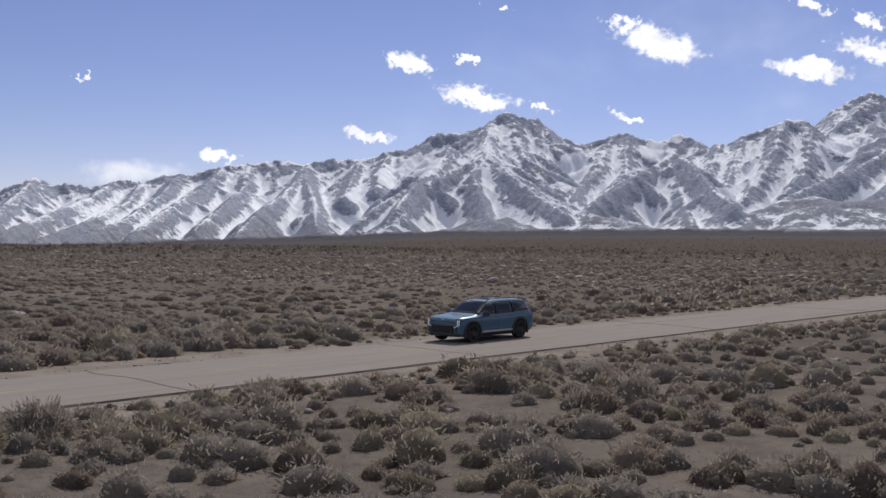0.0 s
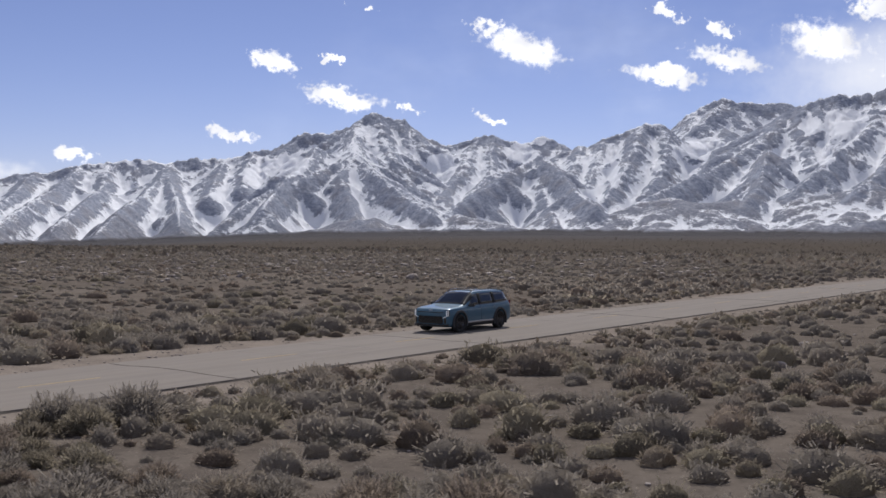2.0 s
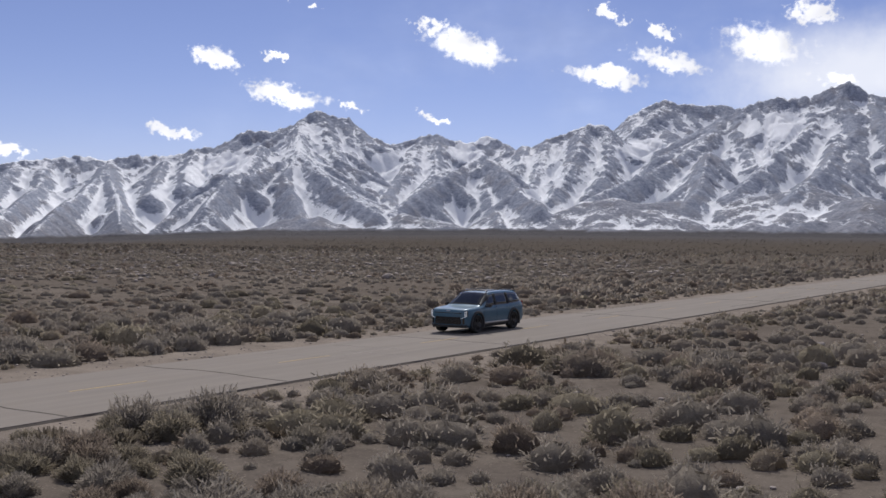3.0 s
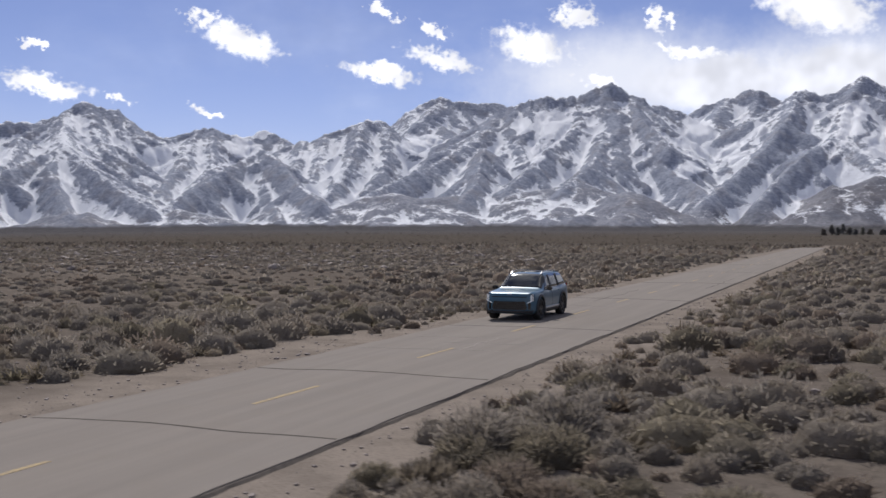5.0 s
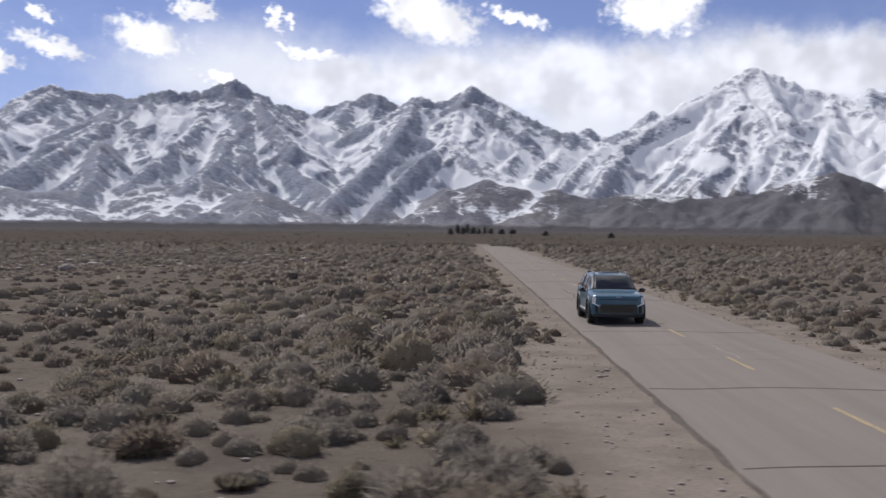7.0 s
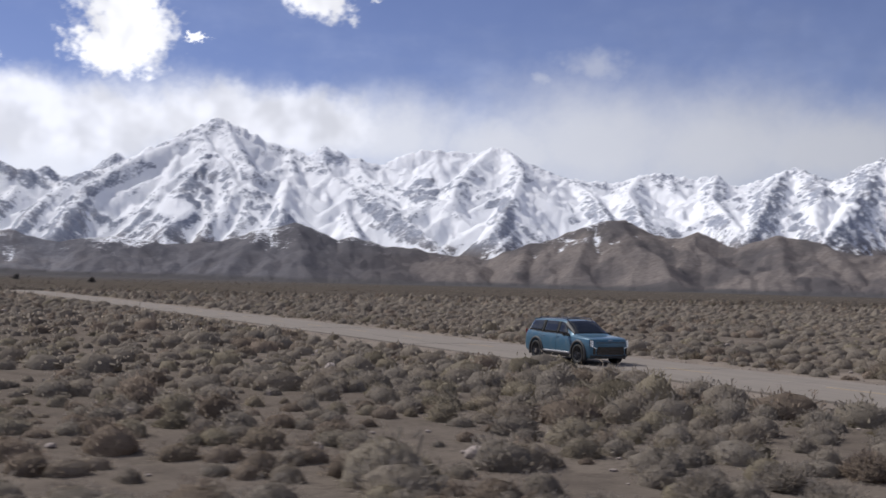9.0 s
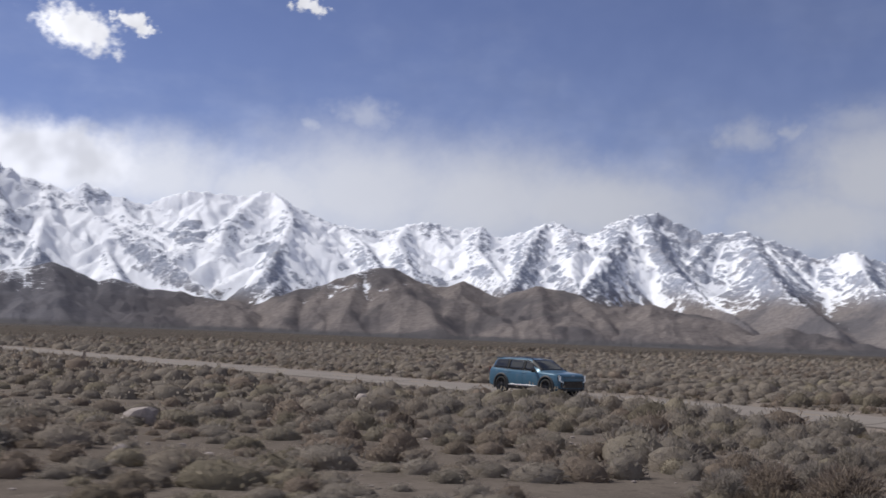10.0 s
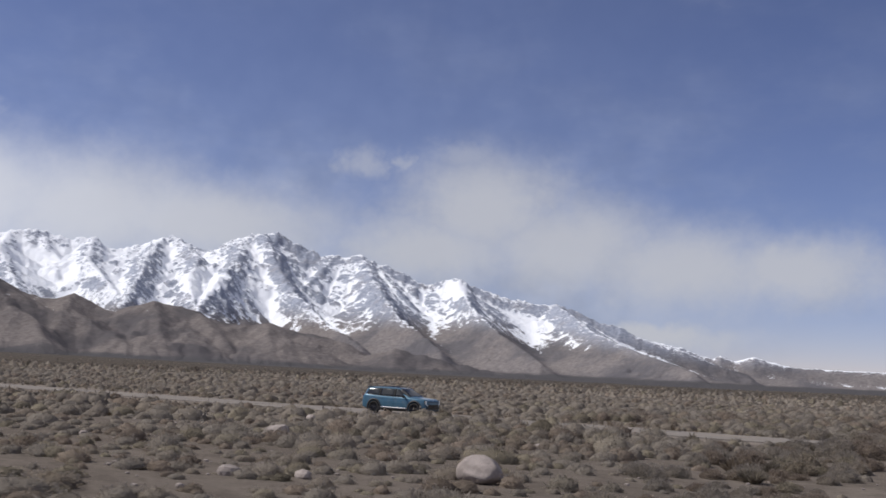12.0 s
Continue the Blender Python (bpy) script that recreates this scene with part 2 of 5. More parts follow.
def mountain_material():
    m, n = material("hazed_snowy_granite")
    p = here(n)
    s = n.put("ShaderNodeAttribute", 2, attribute_name="snow")
    low = n.put("ShaderNodeAttribute", 2, attribute_name="foot")
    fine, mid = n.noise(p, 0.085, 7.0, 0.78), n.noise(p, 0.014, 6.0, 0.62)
    # distance haze is put into these colours: bluish rock, lightened soil
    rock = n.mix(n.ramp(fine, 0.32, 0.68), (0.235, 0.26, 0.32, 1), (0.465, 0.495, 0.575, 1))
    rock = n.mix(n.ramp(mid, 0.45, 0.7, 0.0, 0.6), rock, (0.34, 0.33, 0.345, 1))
    soil = n.mix(n.ramp(fine, 0.35, 0.65), (0.16, 0.141, 0.134, 1), (0.25, 0.222, 0.209, 1))
    soil = n.mix(n.ramp(n.noise(p, 0.004, 4.0, 0.6), 0.42, 0.62), soil, n.mix(fine, (0.09, 0.084, 0.089, 1), (0.15, 0.138, 0.141, 1)))
    dark = n.put("ShaderNodeAttribute", 2, attribute_name="slate")
    soil = n.mix(dark, soil, n.mix(fine, (0.088, 0.083, 0.09, 1), (0.14, 0.131, 0.138, 1)))
    rock = n.mix(low, rock, soil)
    rock = n.mix(n.put("ShaderNodeAttribute", 2, attribute_name="plain"), rock, n.mix(fine, (0.08, 0.077, 0.081, 1), (0.122, 0.117, 0.121, 1)))
    k = n.math("ADD", s, n.math("ADD", n.math("MULTIPLY", n.math("SUBTRACT", fine, 0.5), 1.8), n.math("MULTIPLY", n.math("SUBTRACT", mid, 0.5), 0.9)))
    dusting = n.noise(p, 0.3, 4.0, 0.7)
    k = n.math("ADD", k, n.math("MULTIPLY", n.math("SUBTRACT", dusting, 0.5), 1.3))
    mask = n.ramp(k, -0.05, 0.06)
    c = n.mix(mask, rock, (0.91, 0.93, 0.97, 1))
    h = n.math("ADD", n.math("MULTIPLY", fine, 1.0), n.math("MULTIPLY", mid, 1.4))
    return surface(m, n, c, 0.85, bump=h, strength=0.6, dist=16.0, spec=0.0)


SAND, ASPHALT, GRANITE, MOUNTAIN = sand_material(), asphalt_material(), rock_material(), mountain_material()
SAGE = brush_material("sagebrush_leaf", (0.268, 0.238, 0.205), (0.37, 0.328, 0.281), (0.39, 0.335, 0.275))
# the far scrub: cloud shadow on the plain is put into its colour
SHADED_SCRUB = brush_material("shaded_scrub_leaf", (0.12, 0.107, 0.095), (0.215, 0.19, 0.165), (0.215, 0.184, 0.148))
TWIG = plain("dry_twig", (0.13, 0.105, 0.085), 0.9)

# ---------------------------------------------------------------- helpers for meshes
def part(name, bm, mat, parent=None, label=""):
    me = bpy.data.meshes.new(name)
    bm.to_mesh(me)
    bm.free()
    me.materials.append(mat)
    ob = new(name, me)
    if parent:
        ob.parent = parent
    if label:
        ob["label"] = label
    return ob


def sheet(name, verts, faces, mat, smooth=True, attrs=None):
    """A mesh object from numpy arrays."""
    me = bpy.data.meshes.new(name)
    me.vertices.add(len(verts))
    me.vertices.foreach_set("co", np.asarray(verts, dtype=np.float32).ravel())
    faces = np.asarray(faces, dtype=np.int32)
    k = faces.shape[1]
    me.loops.add(faces.size)
    me.loops.foreach_set("vertex_index", faces.ravel())
    me.polygons.add(len(faces))
    me.polygons.foreach_set("loop_start", np.arange(0, faces.size, k, dtype=np.int32))
    me.polygons.foreach_set("loop_total", np.full(len(faces), k, dtype=np.int32))
    me.polygons.foreach_set("use_smooth", np.broadcast_to(smooth, len(faces)))
    for key, value in (attrs or {}).items():
        a = me.attributes.new(key, "FLOAT", "POINT")
        a.data.foreach_set("value", np.asarray(value, dtype=np.float32).ravel())
    me.update(calc_edges=True)
    me.materials.append(mat)
    return new(name, me)


def grid_faces(nu, nv):
    i, j = np.meshgrid(np.arange(nu - 1), np.arange(nv - 1), indexing="ij")
    a = (i * nv + j).ravel()
    return np.stack([a, a + nv, a + nv + 1, a + 1], -1)


PERM = np.random.RandomState(7).permutation(4096)
GRAD = np.random.RandomState(8).uniform(0, 2 * np.pi, 4096)


def wave(x, y, seed=0):
    """Smooth gradient noise in -1..1."""
    xi, yi = np.floor(x).astype(np.int64), np.floor(y).astype(np.int64)
    fx, fy = x - xi, y - yi
    u, v = fx * fx * fx * (fx * (fx * 6 - 15) + 10), fy * fy * fy * (fy * (fy * 6 - 15) + 10)

    def corner(dx, dy):
        g = GRAD[PERM[(PERM[(xi + dx + seed * 37) & 4095] + yi + dy) & 4095]]
        return np.cos(g) * (fx - dx) + np.sin(g) * (fy - dy)
    a, b, c, d = corner(0, 0), corner(1, 0), corner(0, 1), corner(1, 1)
    return 1.5 * ((a + (b - a) * u) * (1 - v) + (c + (d - c) * u) * v)


def rough(x, y, octaves, seed=0, gain=0.5):
    s, k, t = 0, 1.0, 0.0
    for o in range(octaves):
        s, t = s + k * wave(x * 2.03 ** o, y * 2.03 ** o, seed + o), t + k
        k *= gain
    return s / t


def ridges(x, y, octaves, seed=0, gain=0.5):
    """Sharp crests and broad gullies, 0..1."""
    s, k, t, prev = 0, 1.0, 0.0, 1.0
    for o in range(octaves):
        r = (1 - np.abs(wave(x * 2.07 ** o, y * 2.07 ** o, seed + o))) ** 2
        s, t = s + k * r * prev, t + k
        prev, k = np.clip(r * 1.4, 0.15, 1), k * gain
    return np.clip(s / t * 1.25, 0, 1)


def ease(v, lo, hi):
    k = np.clip((v - lo) / (hi - lo), 0, 1)
    return k * k * (3 - 2 * k)


# ---------------------------------------------------------------- the ground
ROAD_L, ROAD_R = -1.57, 4.43
TILT_AZ = [-180, -90, -66, -55, -43, -31, 0, 20, 40, 60, 90, 180]
TILT_EL = [0, -1.0, -0.85, -0.44, 0.08, 0.22, 0.22, 0.12, 0.05, -0.08, 0.0, 0]


def ground_z(x, y):
    """The height of the fan: flat by the road, dipping past the crest, tilting towards the valley far off."""
    x, y = np.asarray(x, dtype=float), np.asarray(y, dtype=float)
    r, az = np.hypot(x, y), np.degrees(np.arctan2(x, y))
    far = np.tan(np.radians(np.interp(az, TILT_AZ, TILT_EL))) * r * ease(r, 150, 1700)
    side = ease(np.abs(x - 1.43), 3.4, 9.0)
    lumps = side * (0.16 * wave(x / 9, y / 9, 3) + 0.3 * wave(x / 34, y / 34, 4)) + 0.05 * wave(x / 3.1, y / 3.1, 5) * side
    crest = -2.6 * ease(y, 215, 330) * (1 - ease(y, 450, 1100))
    lip = -0.06 * ease(np.abs(x - 1.43), 2.86, 3.0)
    return far + lumps * (1 + ease(r, 100, 600) * 2) + crest + lip


def build_ground():
    def rings(lo, hi, step, grow):
        out = [lo]
        while out[-1] < hi:
            out.append(out[-1] + step)
            step *= grow
        return out
    edge = [0, 0.4, 0.8, 1.2, 1.6, 2.0, 2.4, 2.75, 2.92, 3.0, 3.08, 3.2, 3.4]
    arm = edge + rings(3.7, 4900, 0.4, 1.055)
    xs = np.array([1.43 - a for a in arm[::-1]] + [1.43 + a for a in arm[1:]])
    ya = rings(0, 4900, 0.7, 1.038)
    ys = np.array([-20 - a for a in ya[::-1]] + [-20 + a for a in ya[1:]])
    X, Y = np.meshgrid(xs, ys, indexing="ij")
    Z = ground_z(X, Y)
    R = np.hypot(X, Y)
    Z = np.where(R > 3300, Z - (R - 3300) * 0.05, Z)
    bare = 1 - ease(np.abs(X - 1.43) + 1.2 * wave(X / 6, Y / 6, 9), 4.6, 7.4)
    brush = ease(R, 45, 260) * (1 - bare * (R < 500))
    g = sheet("ground", np.stack([X, Y, Z], -1).reshape(-1, 3), grid_faces(len(xs), len(ys))[:, ::-1], SAND, True, {"brush": brush, "verge": bare * (R < 500), "fan": 0.9 * ease(R, 700, 1500) * (1 - 0.8 * ease(np.degrees(np.arctan2(X, Y)), 8, 30))})
    tagged(g, "sandy tan desert floor with gravel and dry scrub", "ground", kind="structure")


build_ground()


def build_road():
    ys = np.arange(-150, 345, 0.5)
    across = np.linspace(0, 1, 13)
    left = ROAD_L + 0.05 * wave(ys / 1.3, ys * 0 + 3.3, 11) + 0.05 * wave(ys / 5.0, ys * 0 + 7.7, 12)
    right = ROAD_R + 0.05 * wave(ys / 1.3, ys * 0 + 1.3, 13) + 0.05 * wave(ys / 5.0, ys * 0 + 9.7, 14)
    X = left[None] + (right - left)[None] * across[:, None]
    Y = np.broadcast_to(ys[None], X.shape)
    crown = 0.045 * (1 - (2 * across - 1) ** 2)[:, None] - 0.02
    Z = ground_z(np.full_like(X, 1.5), Y) + crown + 0.02
    top = np.stack([X, Y, Z], -1)
    low_l, low_r = top[0].copy(), top[-1].copy()
    low_l[:, 2] -= 0.26
    low_r[:, 2] -= 0.26
    low_l[:, 0] -= 0.03
    low_r[:, 0] += 0.03
    v = np.concatenate([low_l[None], top, low_r[None]])
    r = sheet("road", v.reshape(-1, 3), grid_faces(v.shape[0], v.shape[1])[:, ::-1], ASPHALT, False)
    tagged(r, "narrow sun-bleached two-lane asphalt road with crumbling edges", "road", kind="structure")
    return r


road = build_road()


def road_z(x, y):
    a = (np.asarray(x, dtype=float) - ROAD_L) / (ROAD_R - ROAD_L)
    return ground_z(np.full_like(np.asarray(y, dtype=float), 1.5), y) + 0.045 * (1 - (2 * a - 1) ** 2)


# ---------------------------------------------------------------- the mountains
RIDGES, HILLS = [], []


def crest(*line):
    """A skyline ridge: azimuth in degrees, distance and height in metres."""
    RIDGES.append((line, True))


def spur(*line):
    """A ridge that comes down off a crest towards the plain."""
    RIDGES.append((line, False))


def hill(*line):
    HILLS.append(line)


# the western range
crest((-67.6, 4150, 130), (-66.9, 4150, 142), (-66.1, 4150, 157), (-65.3, 4150, 183), (-64.5, 4150, 207), (-63.6, 4150, 177), (-62.8, 4150, 187), (-61.8, 4150, 176), (-61.1, 4150, 185), (-60.3, 4150, 208), (-59.4, 4150, 194), (-58.2, 4150, 222))
crest((-58.2, 4150, 222), (-57.5, 4155, 231), (-57.0, 4155, 226), (-56.0, 4160, 247), (-55.0, 4165, 264), (-54.4, 4165, 269), (-53.5, 4170, 279), (-52.3, 4175, 294), (-51.6, 4175, 286), (-50.8, 4180, 279), (-49.3, 4185, 302), (-47.8, 4185, 300), (-46.3, 4190, 328), (-45.4, 4195, 342), (-44.6, 4195, 374), (-43.7, 4200, 406))
spur((-64.5, 4150, 207), (-65.3, 3865, 134), (-66.5, 3585, 62), (-67.7, 3300, 8))
spur((-60.6, 4150, 199), (-61.7, 3850, 135), (-62.9, 3550, 91), (-64.6, 3250, 45), (-66.2, 2950, 6))
spur((-59.2, 4150, 199), (-60.0, 3750, 112), (-62.3, 3350, 36), (-64.6, 2950, -13))
spur((-57.3, 4150, 232), (-58.3, 3735, 138), (-60.3, 3315, 45), (-63.0, 2900, -12))
spur((-55.0, 4180, 262), (-56.3, 3755, 161), (-57.8, 3325, 90), (-60.0, 2900, -1))
spur((-53.8, 4180, 277), (-54.1, 3820, 166), (-55.2, 3460, 95), (-56.5, 3100, 29))
spur((-50.7, 4200, 282), (-51.1, 3875, 210), (-52.0, 3550, 137), (-53.4, 3225, 74), (-54.6, 2900, -2))
spur((-50.7, 4200, 282), (-50.8, 3800, 198), (-50.3, 3400, 106), (-50.3, 3000, 31))
spur((-47.8, 4200, 301), (-48.3, 3850, 213), (-48.7, 3500, 138))
spur((-46.3, 4200, 329), (-46.8, 3900, 247), (-47.0, 3600, 171))
# the great peak and the pyramid before it
crest((-43.7, 4200, 406), (-43.0, 4200, 409), (-41.7, 4200, 414), (-40.8, 4200, 452), (-40.5, 4200, 481), (-40.1, 4200, 494), (-39.2, 4200, 474), (-38.4, 4200, 469), (-37.6, 4200, 414), (-37.2, 4200, 380), (-36.8, 4200, 349))
spur((-40.7, 4200, 461), (-41.1, 3825, 347), (-41.0, 3450, 266))
spur((-41.0, 3450, 266), (-42.5, 3330, 214), (-43.9, 3210, 175), (-46.0, 3090, 124), (-47.5, 2970, 71), (-48.7, 2850, 7))
spur((-41.0, 3450, 266), (-39.9, 3250, 201), (-38.4, 3050, 125), (-36.8, 2850, 67))
spur((-41.0, 3450, 266), (-41.8, 3250, 192), (-41.4, 3050, 116), (-40.8, 2850, 45))
spur((-43.0, 3650, 308), (-43.7, 3400, 233), (-44.9, 3150, 160), (-45.9, 2900, 86))
spur((-38.6, 4200, 469), (-38.3, 3960, 328), (-37.3, 3725, 220), (-36.4, 3490, 142), (-35.5, 3250, 93))
spur((-39.8, 4200, 485), (-39.5, 3950, 369), (-39.0, 3700, 277))
crest((-37.3, 4600, 387), (-36.7, 4575, 384), (-36.4, 4550, 397), (-35.7, 4525, 397), (-35.1, 4500, 406))
crest((-35.4, 4250, 371), (-34.5, 4250, 399), (-33.6, 4250, 412), (-32.7, 4250, 383), (-32.0, 4250, 375), (-31.3, 4250, 399), (-30.8, 4250, 407), (-30.2, 4250, 391), (-29.7, 4250, 345))
spur((-34.3, 4250, 399), (-34.9, 4040, 327), (-35.1, 3825, 256), (-36.0, 3610, 175), (-36.5, 3400, 126))
spur((-33.5, 4250, 410), (-33.7, 4035, 322), (-33.6, 3815, 235), (-34.6, 3600, 165))
# the second pyramid
spur((-31.2, 3600, 283), (-32.4, 3410, 219), (-34.2, 3225, 149), (-35.9, 3040, 84), (-37.3, 2850, 30))
spur((-31.2, 3600, 283), (-30.5, 3425, 246), (-29.7, 3250, 188), (-29.0, 3075, 133), (-28.0, 2900, 93))
spur((-31.2, 3600, 283), (-31.0, 3350, 180), (-30.5, 3100, 94), (-30.1, 2850, 43))
spur((-29.9, 4250, 376), (-30.1, 3950, 282), (-30.2, 3650, 214))
# the horned peak beside the wide snow saddle
crest((-29.8, 4050, 325), (-29.2, 4050, 341), (-28.8, 4050, 351), (-28.4, 4050, 336), (-27.9, 4050, 360), (-27.5, 4050, 381), (-26.7, 4050, 400), (-25.7, 4050, 429), (-25.0, 4050, 434), (-24.2, 4050, 412), (-23.6, 4050, 354), (-22.8, 4050, 308))
spur((-28.8, 4050, 351), (-29.1, 3775, 270), (-29.5, 3500, 187))
spur((-27.6, 4050, 379), (-28.1, 3725, 256), (-28.5, 3400, 155))
spur((-25.7, 4050, 429), (-26.0, 3800, 327), (-26.6, 3550, 225), (-27.5, 3300, 129))
spur((-24.6, 4050, 425), (-24.4, 3835, 318), (-24.6, 3615, 227), (-25.4, 3400, 154))
crest((-24.5, 4640, 448), (-23.3, 4640, 528), (-22.4, 4640, 570), (-21.5, 4640, 597), (-20.9, 4640, 577), (-19.7, 4640, 565), (-18.5, 4640, 569), (-17.7, 4640, 552), (-16.9, 4640, 527))
# the broad massif
crest((-18.5, 4050, 451), (-17.7, 4055, 483), (-17.1, 4055, 494), (-16.3, 4060, 515), (-15.6, 4060, 526), (-15.3, 4065, 515), (-14.5, 4070, 521), (-14.2, 4070, 509), (-13.8, 4075, 536), (-13.0, 4080, 557), (-12.4, 4080, 572), (-12.0, 4085, 557), (-11.5, 4090, 529), (-10.8, 4090, 513), (-10.4, 4095, 491), (-9.6, 4095, 480), (-8.8, 4100, 462))
spur((-18.4, 4050, 453), (-19.0, 3850, 378), (-20.3, 3650, 291), (-22.1, 3450, 220), (-23.9, 3250, 164), (-25.9, 3050, 105))
spur((-17.4, 4050, 487), (-17.7, 3865, 390), (-17.2, 3685, 303), (-16.9, 3500, 242))
spur((-14.2, 4050, 506), (-13.9, 3850, 406), (-14.7, 3650, 334), (-15.7, 3450, 274), (-16.5, 3250, 213), (-17.8, 3050, 139))
spur((-12.5, 4080, 570), (-13.0, 3910, 442), (-12.6, 3735, 344), (-11.5, 3565, 272), (-9.9, 3395, 219), (-8.3, 3220, 163), (-7.1, 3050, 104))
spur((-12.8, 3700, 351), (-13.0, 3450, 273), (-13.5, 3200, 203), (-14.8, 2950, 134))
spur((-19.1, 3500, 285), (-19.4, 3315, 221), (-19.5, 3135, 159), (-20.3, 2950, 103))
spur((-11.4, 4100, 526), (-10.8, 3775, 395), (-9.3, 3450, 276))
spur((-10.1, 4100, 487), (-9.2, 3900, 375), (-8.5, 3700, 289))
crest((-9.2, 4550, 508), (-8.5, 4545, 492), (-7.8, 4540, 527), (-6.9, 4530, 548), (-6.0, 4525, 563), (-5.2, 4520, 588), (-4.8, 4510, 581), (-4.1, 4505, 549), (-3.4, 4500, 535))
spur((-4.8, 4520, 582), (-5.1, 4345, 477), (-5.8, 4175, 379), (-6.9, 4000, 316))
spur((-6.3, 4520, 556), (-6.9, 4310, 477), (-7.1, 4100, 381))
# the double-topped peak
crest((-4.2, 3950, 405), (-3.8, 3955, 452), (-3.0, 3955, 501), (-2.6, 3960, 509), (-1.8, 3965, 488), (-0.9, 3970, 507), (-0.3, 3970, 533), (0.2, 3975, 551), (0.9, 3980, 521), (1.8, 3980, 492), (3.0, 3985, 441), (3.6, 3990, 410), (4.5, 3995, 386), (5.3, 3995, 357), (6.1, 4000, 337))
spur((-2.9, 3950, 503), (-3.3, 3700, 391), (-4.4, 3450, 273), (-6.0, 3200, 168), (-7.4, 2950, 100))
spur((0.2, 3960, 549), (-0.6, 3775, 423), (-0.8, 3585, 336), (-1.1, 3400, 292))
spur((-1.1, 3400, 292), (-2.3, 3215, 238), (-3.6, 3035, 162), (-4.7, 2850, 92))
spur((-1.1, 3400, 292), (-0.0, 3260, 250), (1.2, 3125, 195), (2.7, 2990, 149), (3.9, 2850, 106))
spur((1.8, 3980, 491), (1.8, 3755, 374), (1.0, 3525, 277), (0.3, 3300, 232))
spur((3.6, 4000, 411), (3.2, 3735, 315), (2.2, 3465, 237), (1.5, 3200, 184))
spur((5.3, 4000, 358), (4.8, 3665, 272), (3.6, 3335, 193), (3.0, 3000, 126))
crest((4.8, 4600, 412), (5.8, 4600, 430), (6.4, 4600, 455), (7.1, 4600, 419), (8.2, 4600, 420), (9.1, 4600, 440))
# the white pyramid
crest((6.7, 4100, 341), (7.9, 4085, 373), (8.8, 4065, 411), (9.8, 4050, 468), (10.4, 4035, 440), (11.5, 4015, 470), (12.7, 4000, 532), (13.9, 3985, 571), (14.8, 3965, 603), (15.4, 3950, 586), (16.9, 3935, 541), (18.3, 3915, 496), (19.1, 3900, 483))
spur((8.2, 4080, 373), (7.0, 3720, 297), (5.7, 3360, 205), (4.7, 3000, 111))
spur((10.4, 4050, 440), (9.1, 3700, 326), (7.6, 3350, 224), (6.7, 3000, 120))
spur((10.4, 4050, 440), (9.9, 3685, 295), (11.2, 3315, 196), (12.3, 2950, 113))
spur((13.9, 3950, 564), (14.3, 3760, 480), (15.4, 3575, 400), (15.9, 3390, 308), (15.3, 3200, 216))
spur((12.7, 3950, 523), (12.9, 3735, 428), (12.3, 3515, 320), (11.5, 3300, 222))
spur((15.2, 3950, 586), (15.8, 3725, 474), (16.6, 3500, 373))
spur((19.1, 3900, 483), (18.5, 3720, 408), (17.2, 3540, 352), (16.2, 3360, 297), (14.7, 3180, 198), (14.0, 3000, 115))
spur((19.1, 3900, 483), (20.4, 3710, 409), (21.8, 3520, 333), (23.5, 3330, 269), (25.2, 3140, 190), (26.8, 2950, 114))
spur((18.8, 3700, 392), (18.4, 3325, 267), (18.1, 2950, 168))
spur((21.5, 3600, 333), (21.8, 3275, 219), (22.4, 2950, 137))
# the cloud-capped range
crest((18.8, 4400, 503), (19.5, 4400, 518), (20.5, 4400, 569), (21.2, 4400, 551), (22.1, 4400, 522), (22.9, 4400, 515), (23.7, 4400, 496), (24.5, 4400, 535), (25.9, 4400, 565), (27.4, 4400, 565), (28.6, 4400, 554), (29.6, 4400, 582), (30.4, 4400, 574), (31.0, 4400, 529), (32.2, 4400, 487), (33.8, 4400, 457))
crest((33.8, 4350, 452), (35.0, 4350, 444), (36.5, 4350, 437), (37.4, 4350, 463), (38.4, 4350, 478), (39.4, 4350, 464), (40.5, 4350, 453), (41.4, 4350, 464), (42.4, 4350, 417), (43.6, 4350, 443), (44.8, 4350, 481), (45.4, 4350, 493), (46.3, 4350, 460), (47.2, 4350, 427), (48.1, 4350, 451), (49.0, 4350, 487))
spur((22.1, 4400, 522), (22.8, 4175, 424), (24.9, 3950, 359), (26.9, 3725, 307), (28.8, 3500, 184))
spur((23.7, 4400, 496), (23.6, 4125, 369), (25.2, 3850, 261), (25.8, 3575, 198), (26.3, 3300, 141))
spur((29.6, 4400, 582), (28.8, 4165, 493), (27.8, 3935, 400), (27.5, 3700, 307))
spur((30.4, 4400, 574), (31.2, 4000, 440), (30.8, 3600, 309), (29.8, 3200, 188))
spur((33.8, 4350, 452), (32.7, 3935, 343), (31.6, 3515, 229), (30.2, 3100, 134))
spur((33.8, 4350, 452), (35.0, 4000, 356), (35.5, 3650, 277), (36.0, 3300, 212))
spur((37.4, 4350, 463), (36.9, 3965, 358), (37.5, 3585, 258), (38.0, 3200, 172))
spur((41.4, 4350, 462), (41.2, 3935, 344), (42.1, 3515, 244), (43.2, 3100, 151))
spur((44.9, 4350, 486), (44.1, 3935, 371), (43.8, 3515, 256), (43.0, 3100, 159))
spur((45.6, 4350, 491), (46.8, 3935, 375), (46.4, 3515, 260), (46.7, 3100, 156))
